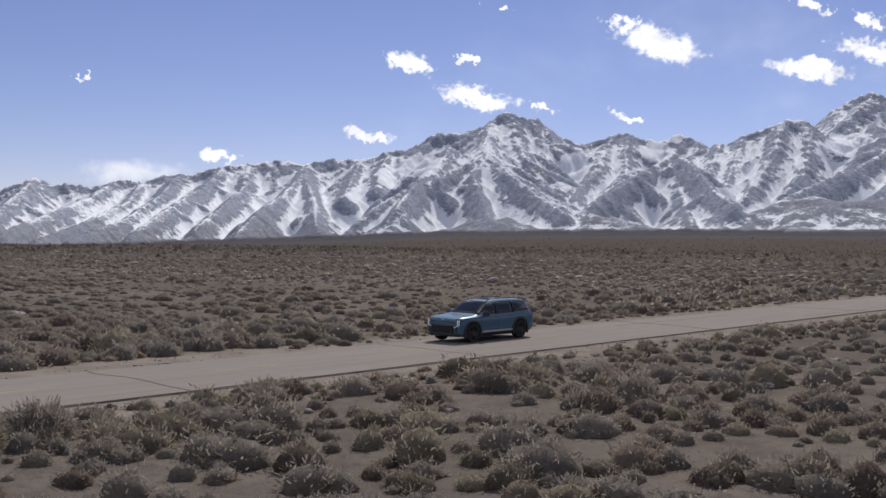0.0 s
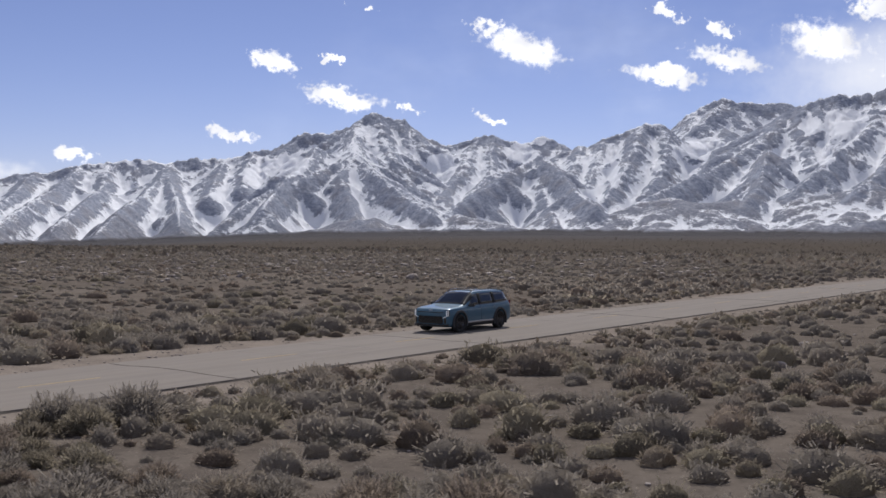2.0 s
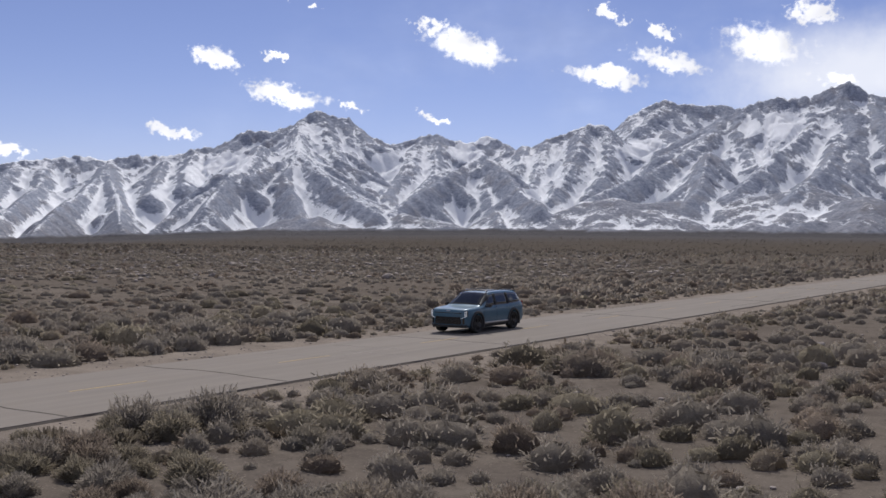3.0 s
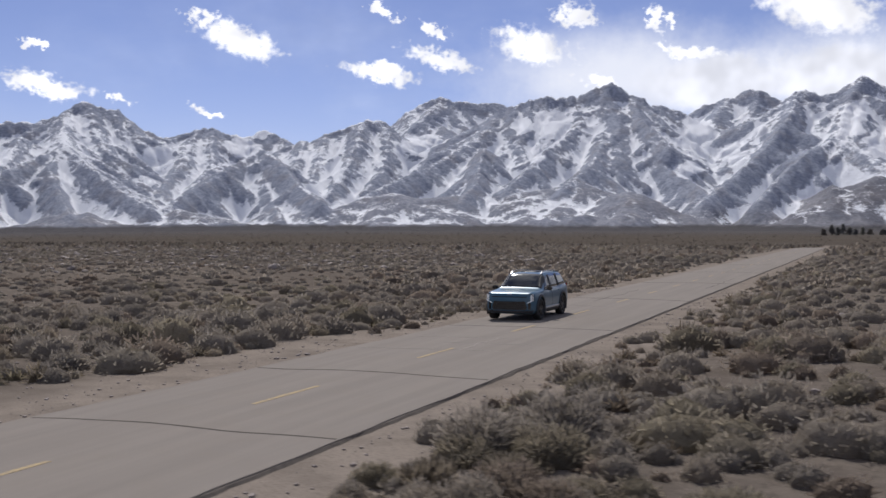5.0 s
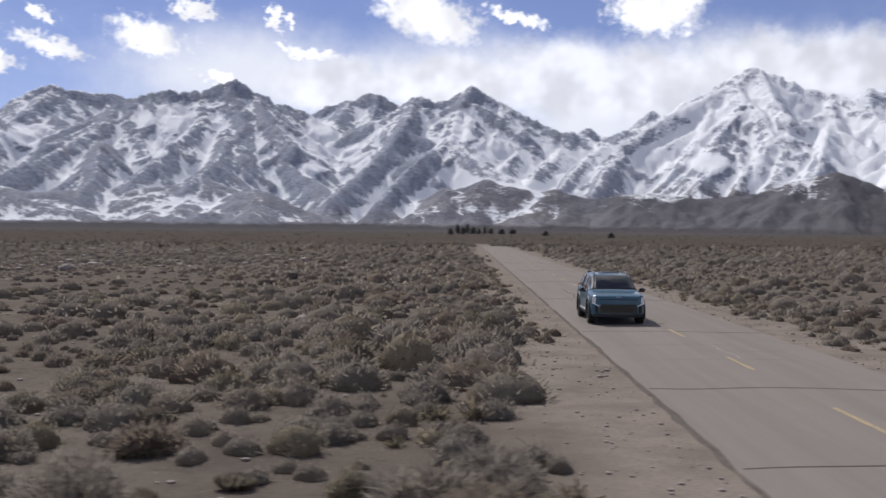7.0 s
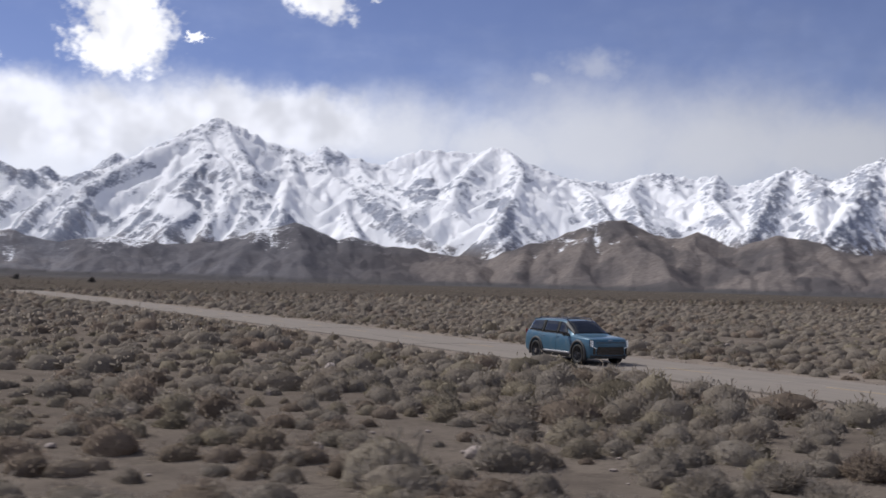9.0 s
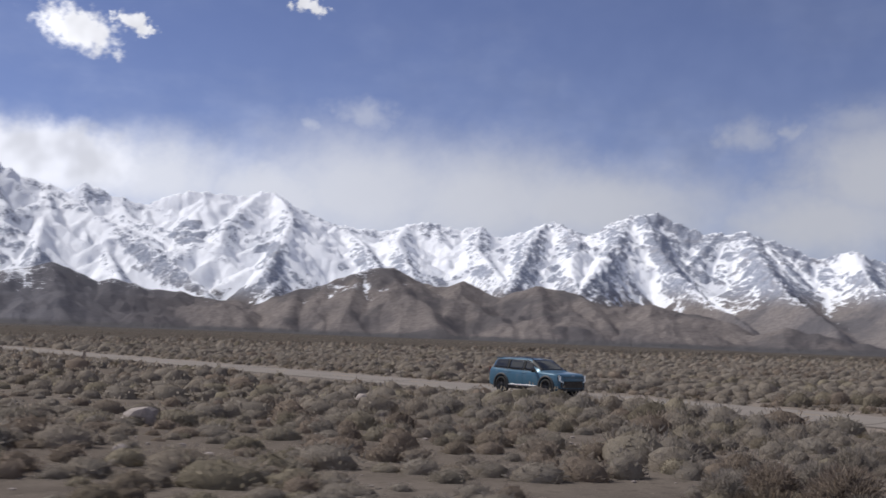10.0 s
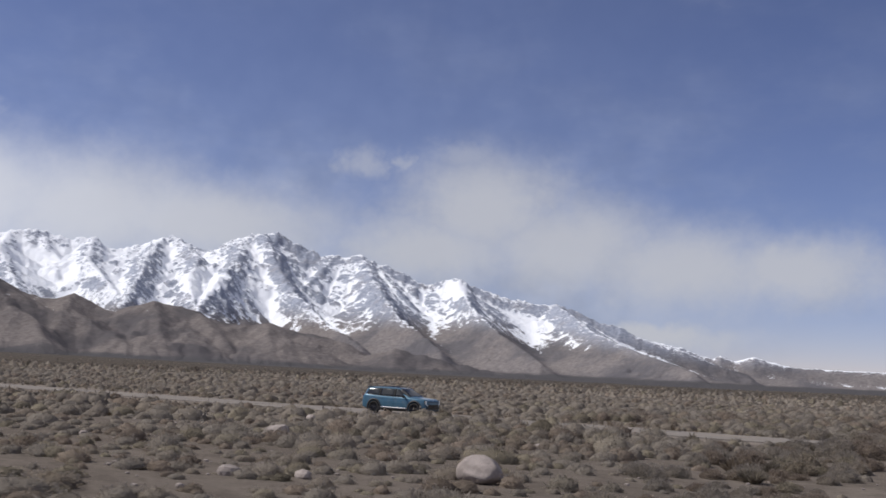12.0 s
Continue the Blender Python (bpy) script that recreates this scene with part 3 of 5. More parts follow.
# the eastern block, broken by crags
crest((48.5, 4250, 482), (49.5, 4235, 509), (50.8, 4225, 521), (51.6, 4210, 487), (52.6, 4195, 456), (53.2, 4180, 441), (54.3, 4170, 438), (55.5, 4155, 442), (56.3, 4140, 410), (57.4, 4125, 390), (58.3, 4115, 359), (59.2, 4100, 335))
crest((59.2, 4100, 335), (60.2, 4095, 359), (60.8, 4085, 365), (61.7, 4080, 335), (63.0, 4070, 305), (64.2, 4065, 287), (65.4, 4055, 275), (66.2, 4050, 278), (67.0, 4045, 261), (68.5, 4035, 217), (69.7, 4030, 199), (70.9, 4020, 160), (72.7, 4015, 131), (74.4, 4005, 86), (76.1, 4000, 51))
spur((49.1, 4250, 501), (48.8, 3835, 370), (47.7, 3415, 236), (46.8, 3000, 134))
spur((50.2, 4200, 511), (50.9, 3890, 364), (51.9, 3575, 244), (53.8, 3260, 133), (55.7, 2950, 67))
spur((55.5, 4150, 439), (56.3, 3750, 301), (57.5, 3350, 174), (60.0, 2950, 65))
spur((60.8, 4080, 362), (61.5, 3670, 232), (63.1, 3260, 132), (65.6, 2850, 38))
spur((66.2, 4020, 274), (68.2, 3630, 161), (70.7, 3240, 90), (73.7, 2850, 34))
crest((68.5, 4700, 207), (70.9, 4700, 181), (72.3, 4700, 166), (73.7, 4700, 132), (74.4, 4700, 113), (74.8, 4700, 131), (75.5, 4700, 109), (76.5, 4700, 132), (77.2, 4700, 115), (78.3, 4700, 95), (79.7, 4700, 89), (82.8, 4700, 88))
# worn hills before the wall
hill((-27.1, 3050, 72), (-26.0, 3040, 97), (-25.0, 3030, 112), (-24.1, 3020, 121), (-22.5, 3010, 104), (-20.7, 3000, 110))
hill((-30.0, 2950, 44), (-29.0, 2935, 64), (-28.0, 2915, 66), (-27.0, 2900, 69))
hill((-37.3, 2900, 31), (-35.9, 2890, 57), (-35.5, 2875, 72), (-33.8, 2860, 47), (-32.6, 2850, 38))
hill((-43.5, 2900, 20), (-41.4, 2885, 48), (-40.0, 2865, 56), (-38.3, 2850, 27))
hill((-20.0, 3050, 70), (-18.5, 3040, 102), (-16.9, 3030, 120), (-15.1, 3020, 135), (-13.8, 3010, 146), (-12.7, 3000, 123))
hill((-12.7, 2850, 66), (-12.1, 2840, 110), (-11.4, 2830, 119), (-10.6, 2820, 105), (-8.8, 2810, 60), (-7.7, 2800, 41))
hill((-3.7, 2950, 61), (-2.1, 2925, 105), (-1.2, 2900, 133), (-0.4, 2875, 109), (0.4, 2850, 73))
hill((0.3, 3000, 124), (0.9, 2960, 155), (1.8, 2925, 138), (3.3, 2890, 122), (4.2, 2850, 80))
hill((1.8, 2950, 61), (3.3, 2925, 116), (4.8, 2900, 123), (6.4, 2875, 100), (7.6, 2850, 85))
hill((3.6, 2900, 61), (6.4, 2890, 88), (8.2, 2875, 109), (9.7, 2860, 112), (11.5, 2850, 105))
hill((9.7, 2850, 83), (12.8, 2855, 102), (15.2, 2860, 109), (16.6, 2870, 141), (17.8, 2875, 149), (19.1, 2880, 167), (20.4, 2890, 142), (21.3, 2895, 126), (22.1, 2900, 135))
hill((22.1, 2900, 135), (23.8, 2900, 111), (25.8, 2900, 104), (26.9, 2900, 88), (28.9, 2900, 88))
hill((19.1, 2800, 160), (19.4, 2740, 114), (20.2, 2680, 70), (21.3, 2620, 28))
hill((17.2, 2800, 142), (16.3, 2710, 98), (15.5, 2620, 53))
hill((25.0, 2750, 51), (26.1, 2740, 68), (27.6, 2725, 77), (28.8, 2710, 65), (30.9, 2700, 26))
hill((29.5, 2800, 39), (31.7, 2825, 123), (33.8, 2850, 146), (35.0, 2875, 180), (36.1, 2900, 199), (36.9, 2925, 195), (38.1, 2950, 159))
hill((38.1, 2950, 159), (39.5, 2945, 145), (40.6, 2935, 163), (41.5, 2930, 148), (42.1, 2920, 117), (43.2, 2915, 134), (44.6, 2905, 159), (45.6, 2900, 145))
hill((45.6, 2900, 145), (46.7, 2895, 139), (47.6, 2885, 117), (48.5, 2880, 110), (49.7, 2870, 102), (50.6, 2865, 118), (52.1, 2855, 96), (54.1, 2850, 79))
hill((36.1, 2850, 193), (35.4, 2785, 131), (35.1, 2715, 76), (33.9, 2650, 16))
hill((44.6, 2850, 155), (44.9, 2800, 102), (46.1, 2750, 58), (47.7, 2700, 56), (49.2, 2650, 21))
hill((33.9, 2680, 20), (35.1, 2670, 68), (36.3, 2665, 58), (37.9, 2660, 36), (39.4, 2650, 15))
hill((47.6, 2700, 24), (49.6, 2685, 64), (51.4, 2670, 71), (53.3, 2655, 44), (55.8, 2640, 0))
hill((55.2, 2750, 21), (57.6, 2720, 62), (59.4, 2695, 41), (62.3, 2670, 14), (64.7, 2640, 5))
# azimuth, elevation, half width, half height in degrees: cirques and slopes that hold deep snow, and faces too steep for it
SNOWFIELDS = [(-44.6, 3.9, 1.1, 0.5), (-46.3, 3.2, 0.6, 0.5), (-48.0, 2.2, 0.5, 0.4), (-52.3, 3.9, 0.9, 0.1), (-40.4, 5.7, 0.5, 0.2), (-36.4, 4.0, 0.5, 0.5), (-36.9, 2.8, 0.5, 0.2), (-32.1, 4.6, 0.7, 0.5), (-31.0, 5.3, 0.4, 0.2), (-28.3, 2.4, 0.5, 0.2), (-27.1, 3.9, 0.2, 0.9), (-23.1, 4.6, 0.9, 0.3), (-22.0, 5.0, 0.6, 0.2), (-24.8, 4.0, 0.2, 0.4)]
SNOWFIELDS += [(-41.1, 2.8, 0.2, 0.8), (-15.6, 5.7, 0.7, 0.8), (-16.3, 4.2, 0.3, 0.5), (-17.1, 5.9, 0.5, 0.4), (-7.9, 5.2, 0.7, 1.0), (-8.2, 3.4, 0.8, 0.4), (-6.0, 4.0, 0.6, 0.5), (-4.9, 5.3, 0.2, 0.6), (-0.2, 5.8, 0.6, 0.7), (1.2, 4.5, 0.8, 0.5), (-0.6, 3.1, 0.9, 0.3), (3.3, 2.5, 1.2, 0.3), (16.3, 7.5, 0.9, 0.4)]
SNOWFIELDS += [(12.7, 3.8, 1.0, 0.5), (11.5, 6.5, 0.8, 0.3), (20.1, 4.7, 1.6, 1.0), (9.7, 4.1, 0.8, 0.5), (26.3, 6.5, 1.3, 0.6), (29.8, 6.7, 0.8, 0.7), (32.6, 4.7, 1.3, 1.0), (27.9, 3.0, 1.6, 0.5), (47.0, 4.2, 1.0, 0.6), (39.3, 4.3, 1.2, 0.7), (60.6, 4.5, 0.7, 0.5)]
BARE_FACES = [(14.2, 4.9, 1.2, 0.9), (25.7, 5.7, 1.0, 0.3), (26.0, 5.0, 0.9, 0.3), (30.2, 4.6, 0.7, 0.4), (51.7, 5.2, 1.2, 0.7), (41.5, 3.8, 0.8, 0.3), (-11.2, 5.8, 1.0, 0.9), (-3.0, 4.5, 1.1, 1.3), (-6.3, 5.6, 0.5, 0.6)]


def wear_down(H, inland, u, turns=15, rate=0.03, hold=0.035, limit=0.82, creep=0.012, rain_cap=2500):
    """Rain on the rough block: streams gather down the slopes and cut branching valleys, and walls slump to the steepest slope the rock bears."""
    h = H[::2].copy()
    nu, nv = h.shape
    uu, inn = u[::2], inland[::2]
    h += 9 * rough(np.arange(nu)[:, None] / 4.0 + 0 * h, np.arange(nv)[None] / 4.0 + 0 * h, 3, 95) * inn
    start = h.copy()
    fixed = (inn <= 0.0) | (uu >= 0.985)
    fixed[0], fixed[-1], fixed[:, 0], fixed[:, -1] = True, True, True, True
    near = [(-1, -1), (-1, 0), (-1, 1), (0, -1), (0, 1), (1, -1), (1, 0), (1, 1)]
    place = np.arange(nu * nv).reshape(nu, nv)
    keep = fixed.ravel()
    for turn in range(turns):
        for fill in range(25 if turn == 0 else 8):                # close pits
            low = np.full_like(h, 1e9)
            for a, b in near:
                low = np.minimum(low, np.roll(h, (a, b), (0, 1)))
            h = np.where(~fixed & (h <= low), low + 0.3, h)
        drop, to, span = np.zeros_like(h), place.copy(), np.ones_like(h)
        for a, b in near:
            far = math.hypot(a, b)
            d = (h - np.roll(h, (a, b), (0, 1))) / far
            better = d > drop
            drop, to, span = np.where(better, d, drop), np.where(better, np.roll(place, (a, b), (0, 1)), to), np.where(better, far, span)
        flat, to = h.ravel(), to.ravel()
        order = np.argsort(-flat)
        goal, seq = to.tolist(), order.tolist()
        rain = [1.0] * len(seq)
        for c in seq:
            g = goal[c]
            if g != c:
                rain[g] += rain[c]
        cut = (rate * np.sqrt(np.minimum(np.array(rain), rain_cap)) * ~keep).tolist()
        most = (span * 10.8 * limit).ravel().tolist()
        z = flat.tolist()
        for c in reversed(seq):
            k = cut[c]
            if k:
                g = z[goal[c]]
                v = (z[c] + k * g) / (1 + k)
                z[c] = v if v < g + most[c] else g + most[c]
        h = np.array(z).reshape(nu, nv)
        h = np.where(fixed, h, h + (hold + 0.1 * ease(uu, 0.8, 0.97)) * (start - h))
        soft = (np.roll(h, 1, 0) + np.roll(h, -1, 0) + np.roll(h, 1, 1) + np.roll(h, -1, 1)) / 4
        h = np.where(fixed, h, h + creep * (soft - h))
    full = np.empty_like(H)
    full[::2] = h
    full[1::2] = 0.5 * (h + np.roll(h, -1, 0))[: full[1::2].shape[0]]
    stream = np.repeat(np.log(np.array(rain)).reshape(nu, nv), 2, 0)[: H.shape[0]]
    return full, stream


def build_mountains():
    az = np.arange(-80, 92, 0.09)
    r = np.concatenate([np.linspace(2150, 2500, 14)[:-1], np.linspace(2500, 4780, 202)])
    A, R = np.meshgrid(az, r, indexing="ij")
    rng = np.random.RandomState(12)
    a1 = np.radians(A)
    X, Y, T = np.sin(a1) * R, np.cos(a1) * R, a1 * 3900          # T: metres along the range
    base = np.tan(np.radians(np.interp(A, TILT_AZ, TILT_EL))) * R
    wx, wy = 75 * rough(T / 230, R / 230, 4, 21, 0.6), 75 * rough(T / 230, R / 230, 4, 25, 0.6)
    apron = base + 5 * ease(R, 2300, 3000) + 2 * wave(T / 200, R / 200, 83) * ease(R, 2300, 2600)
    H, keel = apron - 12.0, np.full(R.shape, -1e3)

    def lay(line, steep, seed, round_off=6.0, flute=0.55, pitch=60.0, jag=0.0, widest=1000):
        """A ridge along line (along, out, up): its flanks fall away on both sides, cut by gullies that run straight down."""
        line = np.array(line, dtype=float)
        reach = np.clip((line[:, 2].max() + 60) / steep * 1.5, 150, widest)
        lo, hi = np.searchsorted(az, np.degrees((line[:, 0].min() - reach) / 3900)), np.searchsorted(az, np.degrees((line[:, 0].max() + reach) / 3900))
        rl, rh = np.searchsorted(r, line[:, 1].min() - reach), np.searchsorted(r, line[:, 1].max() + reach)
        if hi - lo < 2 or rh - rl < 2:
            return
        w = (slice(lo, hi), slice(rl, rh))

        def along(px, py):
            best, bs, bz, run = np.full(px.shape, 1e12), np.zeros(px.shape), np.zeros(px.shape), 0.0
            for p, q in zip(line[:-1], line[1:]):
                dx, dy = q[0] - p[0], q[1] - p[1]
                n2 = dx * dx + dy * dy + 1e-6
                k = np.clip(((px - p[0]) * dx + (py - p[1]) * dy) / n2, 0, 1)
                d2 = (px - p[0] - k * dx) ** 2 + (py - p[1] - k * dy) ** 2
                nearer = d2 < best
                best, bs, bz = np.where(nearer, d2, best), np.where(nearer, run + k * math.sqrt(n2), bs), np.where(nearer, p[2] + k * (q[2] - p[2]), bz)
                run += math.sqrt(n2)
            return best, bs, bz
        near, ns, nz = along(T[w], R[w])
        sway = ease(np.sqrt(near), 5, 160)
        best, bs, bz = along(T[w] + wx[w] * sway, R[w] + wy[w] * sway)
        d = np.sqrt(best + round_off ** 2) - round_off
        cut = 1 - np.abs(wave(bs / pitch, d / 420 + seed * 3.7, seed % 50)) * 1.2
        cut2 = 1 - np.abs(wave(bs / (pitch * 0.37), d / 160 + seed * 1.7, (seed + 9) % 50)) * 1.2
        fall = 1 - flute * (0.62 * (cut ** 2 - 0.4) + 0.38 * (cut2 ** 2 - 0.4)) * ease(d, 4, 70)
        H[w] = np.maximum(H[w], bz - steep * d * fall * (1 - 0.18 * ease(d, 120, 420)))
        if jag:                                                   # the bare rock of the ridge line itself stands against the weather
            tooth = jag * (rough(ns / 46, ns * 0 + seed, 4, seed % 40, 0.65) * 1.8 + ridges(ns / 60, ns * 0 + seed * 2.0, 3, seed % 30) - 0.6)
            keel[w] = np.maximum(keel[w], nz + tooth - 0.5 * np.sqrt(near + 4.0) - 0.005 * near)

    def blur(f, k):
        for ax in (0, 1):
            c = np.cumsum(np.concatenate([np.repeat(np.take(f, [0], ax), k + 1, ax), f, np.repeat(np.take(f, [-1], ax), k, ax)], ax), ax)
            n = f.shape[ax]
            f = (np.take(c, range(2 * k + 1, 2 * k + 1 + n), ax) - np.take(c, range(0, n), ax)) / (2 * k + 1)
        return f

    def blots(spots, E):
        wa, we = A + 0.5 * rough(T / 60, R / 60, 3, 71), E + 0.35 * rough(T / 60, R / 60, 3, 72)
        out = np.zeros(A.shape)
        for a, e, w, h in spots:
            lo, hi = np.searchsorted(az, a - 2.5 * w - 1), np.searchsorted(az, a + 2.5 * w + 1)
            out[lo:hi] = np.maximum(out[lo:hi], 1 - ease(np.hypot((wa[lo:hi] - a) / w, (we[lo:hi] - e) / h), 0.55, 1.5))
        return out

    def metric(line):
        return [(math.radians(a) * 3900, dist, up) for a, dist, up in line]

    def side_ribs(line, seed, steep, gap, near_only):
        """Lesser ribs that break the flanks."""
        p = np.array(line, dtype=float)
        run = np.concatenate([[0], np.cumsum(np.hypot(np.diff(p[:, 0]), np.diff(p[:, 1])))])
        for i, s in enumerate(np.arange(gap * 0.5, run[-1], gap)):
            s += rng.uniform(-0.3, 0.3) * gap
            x, y, z = (float(np.interp(s, run, p[:, j])) for j in range(3))
            ahead = np.array([np.interp(s + 20, run, p[:, 0]) - x, np.interp(s + 20, run, p[:, 1]) - y]) + 1e-3
            ahead /= np.linalg.norm(ahead)
            tall = max(z - 40 - float(np.interp(math.degrees(x / 3900), TILT_AZ, TILT_EL)) * 0.01745 * y, 20)
            for side in ((-1, 1) if not near_only else (0,)):
                if rng.rand() < 0.22:
                    continue
                if near_only:
                    way = np.array([rng.uniform(-0.7, 0.7), -1.0])
                else:
                    way = side * np.array([-ahead[1], ahead[0]]) + np.array([0, -rng.uniform(0.2, 0.9)])
                way /= np.linalg.norm(way)
                long = tall * rng.uniform(0.5, 1.25)
                sink = rng.uniform(0.42, 0.6)
                mid = (x + way[0] * long * 0.5 + rng.uniform(-14, 14), y + way[1] * long * 0.5, z - 5 - long * sink * 0.45)
                end = (x + way[0] * long + rng.uniform(-25, 25), y + way[1] * long, z - 5 - long * sink)
                lay([(x, y, z - 5), mid, end], steep, seed + 7 * i + side, 4.0, 0.35, 42.0, 2.0, 230)

    for i, (line, top) in enumerate(RIDGES):
        line = metric(line)
        lay(line, 0.62 if top else 0.52 if line[0][0] > 3130 else 0.62, 11 + 13 * i, 4.0, 0.3, 60.0, 1.5 if line[0][0] > 3950 else 7.0 if top else 5.0)
        if line[0][0] < 3400:
            side_ribs(line, 400 + 29 * i, 0.7, 150 if top else 190, top)
    u = np.clip((R - 2750) / (4780 - 2750), 0, 1)
    high, stream = wear_down(H, ease(R, 2300, 2650), u, hold=0.045)
    high = np.maximum(high, keel)
    bold = ease(high - base, 30, 260)
    crags = np.interp(A, [36, 48, 58, 66], [1.0, 1.8, 1.5, 0.8])
    high += crags * (6 * (ridges(T / 75 + R / 300, R / 110, 4, 86, 0.6) - 0.4) + 6 * rough(T / 42, R / 42, 4, 81, 0.65) + 6 * (ridges(T / 30, R / 40, 3, 82, 0.6) - 0.4)) * ease(R, 2500, 3000) * bold
    # deep snow lies smooth in the cirques
    drift = blots(SNOWFIELDS, np.degrees(np.arctan2(high, R)))
    level = blur(high, 15)
    high += drift * 0.85 * np.clip(level + 14 - high, -60, 45) * (1 - ease(keel - high, -30, -6))
    # the old worn hills before the wall
    H = apron - 12.0
    for i, line in enumerate(HILLS):
        line = metric(line)
        lay(line, 0.36, 700 + 3 * i, 14.0, 0.2, 160.0)
        for p in line[1:-1]:                                      # each shoulder sends a low nose towards the plain
            if rng.rand() < 0.75:
                sway, long = rng.uniform(-0.6, 0.6), p[2] * rng.uniform(1.6, 2.6)
                lay([p, (p[0] + sway * long * 0.5, p[1] - long * 0.5, p[2] * 0.62), (p[0] + sway * long, p[1] - long, p[2] * 0.15)], 0.38, 800 + 7 * i, 12.0, 0.2, 120.0, 0.0, 350)
    low, creek = wear_down(H, ease(R, 2280, 2420), u * 0, 7, 0.014, 0.05, 0.6, 0.1, 900)
    low += (7 * rough(T / 120 + R / 400, R / 120, 3, 87, 0.55) + 3.5 * rough(T / 45, R / 45, 4, 88, 0.6)) * ease(R, 2300, 2500) * ease(low - apron, -5, 25)
    # towards its eastern end the wall is one broad broken slope
    plain_side = 0.75 * ease(A, 50, 57) * (1 - ease(keel - high, -25, -5))
    high += plain_side * (blur(high, 13) - high)
    high += (8 * (ridges(T / 46 + R / 90, R / 70, 4, 84, 0.65) - 0.4) + 4 * rough(T / 24, R / 24, 3, 85, 0.6)) * ease(A, 48, 55) * bold
    k = 5.0
    H = np.maximum(high, low) + k * np.log1p(np.exp(-np.abs(high - low) / k))
    k = 9.0
    H = np.maximum(H, apron) + k * np.log1p(np.exp(-np.abs(H - apron) / k)) - 2 * (1 - ease(R, 2300, 2500))
    H = np.where(R < 2290, base + (R - 2330) * 0.03, H)

    hollow = np.clip((blur(H, 2) - H) / 3.5, -1, 1) * 0.15 + np.clip((blur(H, 5) - H) / 9, -1, 1) * 0.4 + np.clip((blur(H, 14) - H) / 30, -1, 1) * 1.0
    hollow = np.maximum(hollow, np.interp(A, [-80, -5, 12, 95], [-0.15, -0.18, -0.1, -0.25]))
    worn = ease(low - high, -4, 14)                               # where the low hills stand before the wall
    gully = blur(np.where(worn > 0.5, creek * 0.6, stream), 1)
    broad = rough(T / 330 + R / 900, R / 700, 3, 94)
    elev = np.degrees(np.arctan2(H, R))
    line = np.interp(A, [-80, -24, -6, 7, 14, 24, 30, 38, 46, 54, 62, 68, 74, 95], [0.3, 0.6, 1.0, 1.6, 2.4, 2.1, 2.0, 2.6, 2.4, 2.5, 2.7, 1.9, 1.25, 1.1])
    rich = np.interp(A, [-80, -48, -24, -6, 3, 9, 14, 30, 46, 52, 57, 66, 74, 95], [-0.02, -0.14, -0.2, -0.18, -0.02, 0.12, 0.2, 0.24, 0.1, 0.0, 0.02, -0.15, 0.0, 0.1])
    gx, gy = np.gradient(H, axis=0) / (0.09 * np.pi / 180 * R), np.gradient(H, r, axis=1)
    flat = 1 / np.sqrt(1 + gx * gx + gy * gy)
    snow = rich - 0.08 + 0.9 * hollow + 2.4 * np.maximum(flat - 0.845, -0.13) + 0.4 * ease(gully, 2.2, 5.2) + 0.6 * broad + 1.3 * drift - 0.55 * blots(BARE_FACES, elev)
    snow += 0.22 * ease(keel - H, -14, 0) * (worn < 0.5)
    snow += 0.1 * ease(elev, 2.5, 6.5) - np.interp(A, [-30, 8, 20, 29], [0.0, 0.22, 0.38, 0.5]) * worn
    snow -= 1.5 * (1 - ease(elev + 0.4 * rough(T / 130, R / 130, 3, 91) + 0.8 * rough(T / 420, R / 900, 3, 92), line - 1.3, line + 0.3))
    foot = (1 - ease(elev, line - 0.5, line + 1.0)) * np.interp(A, [-80, -12, 6, 24, 95], [0.3, 0.4, 0.6, 1, 1])
    foot *= np.interp(A, [47, 56], [1.0, 0.92])
    foot = np.maximum(foot, np.interp(A, [-12, 4, 28], [0.3, 0.7, 1.0]) * worn)
    slate = 0.85 * ease(A + 3 * rough(T / 200, R / 200, 3, 96), 3, 9) * (1 - ease(A + 3 * rough(T / 200, R / 200, 3, 96), 23, 29)) * worn
    foot = np.maximum(foot, slate)
    apron_mask = 1 - ease(H - apron + 4 * rough(T / 70, R / 70, 3, 93), 6, 14)
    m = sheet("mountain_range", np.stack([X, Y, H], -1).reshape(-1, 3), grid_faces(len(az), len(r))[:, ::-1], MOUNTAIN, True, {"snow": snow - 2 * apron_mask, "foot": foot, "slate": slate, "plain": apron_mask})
    tagged(m, "jagged grey granite mountain range streaked with snow", "mountains", kind="structure")


build_mountains()

# ---------------------------------------------------------------- the car
def paint_material():
    m, n = material("blue_metallic_paint")
    p = n.put("ShaderNodeTexCoord", 3)
    flake = n.noise(p, 900.0, 2.0)
    dust = n.noise(p, 2.2, 5.0, 0.65)
    c = n.mix(flake, (0.042, 0.102, 0.152, 1), (0.064, 0.14, 0.203, 1))
    c = n.mix(n.ramp(dust, 0.45, 0.75, 0.0, 0.12), c, (0.3, 0.25, 0.2, 1))
    return surface(m, n, c, n.ramp(dust, 0.3, 0.7, 0.28, 0.36), 0.12, coat=0.5, spec=0.12)


def glass_material():
    m, n = material("dark_tinted_glass")
    p = n.put("ShaderNodeTexCoord", 3)
    k = n.noise(p, 3.0, 4.0)
    return surface(m, n, n.mix(k, (0.008, 0.01, 0.012, 1), (0.02, 0.022, 0.024, 1)), n.ramp(k, 0.3, 0.7, 0.04, 0.1), spec=0.6)


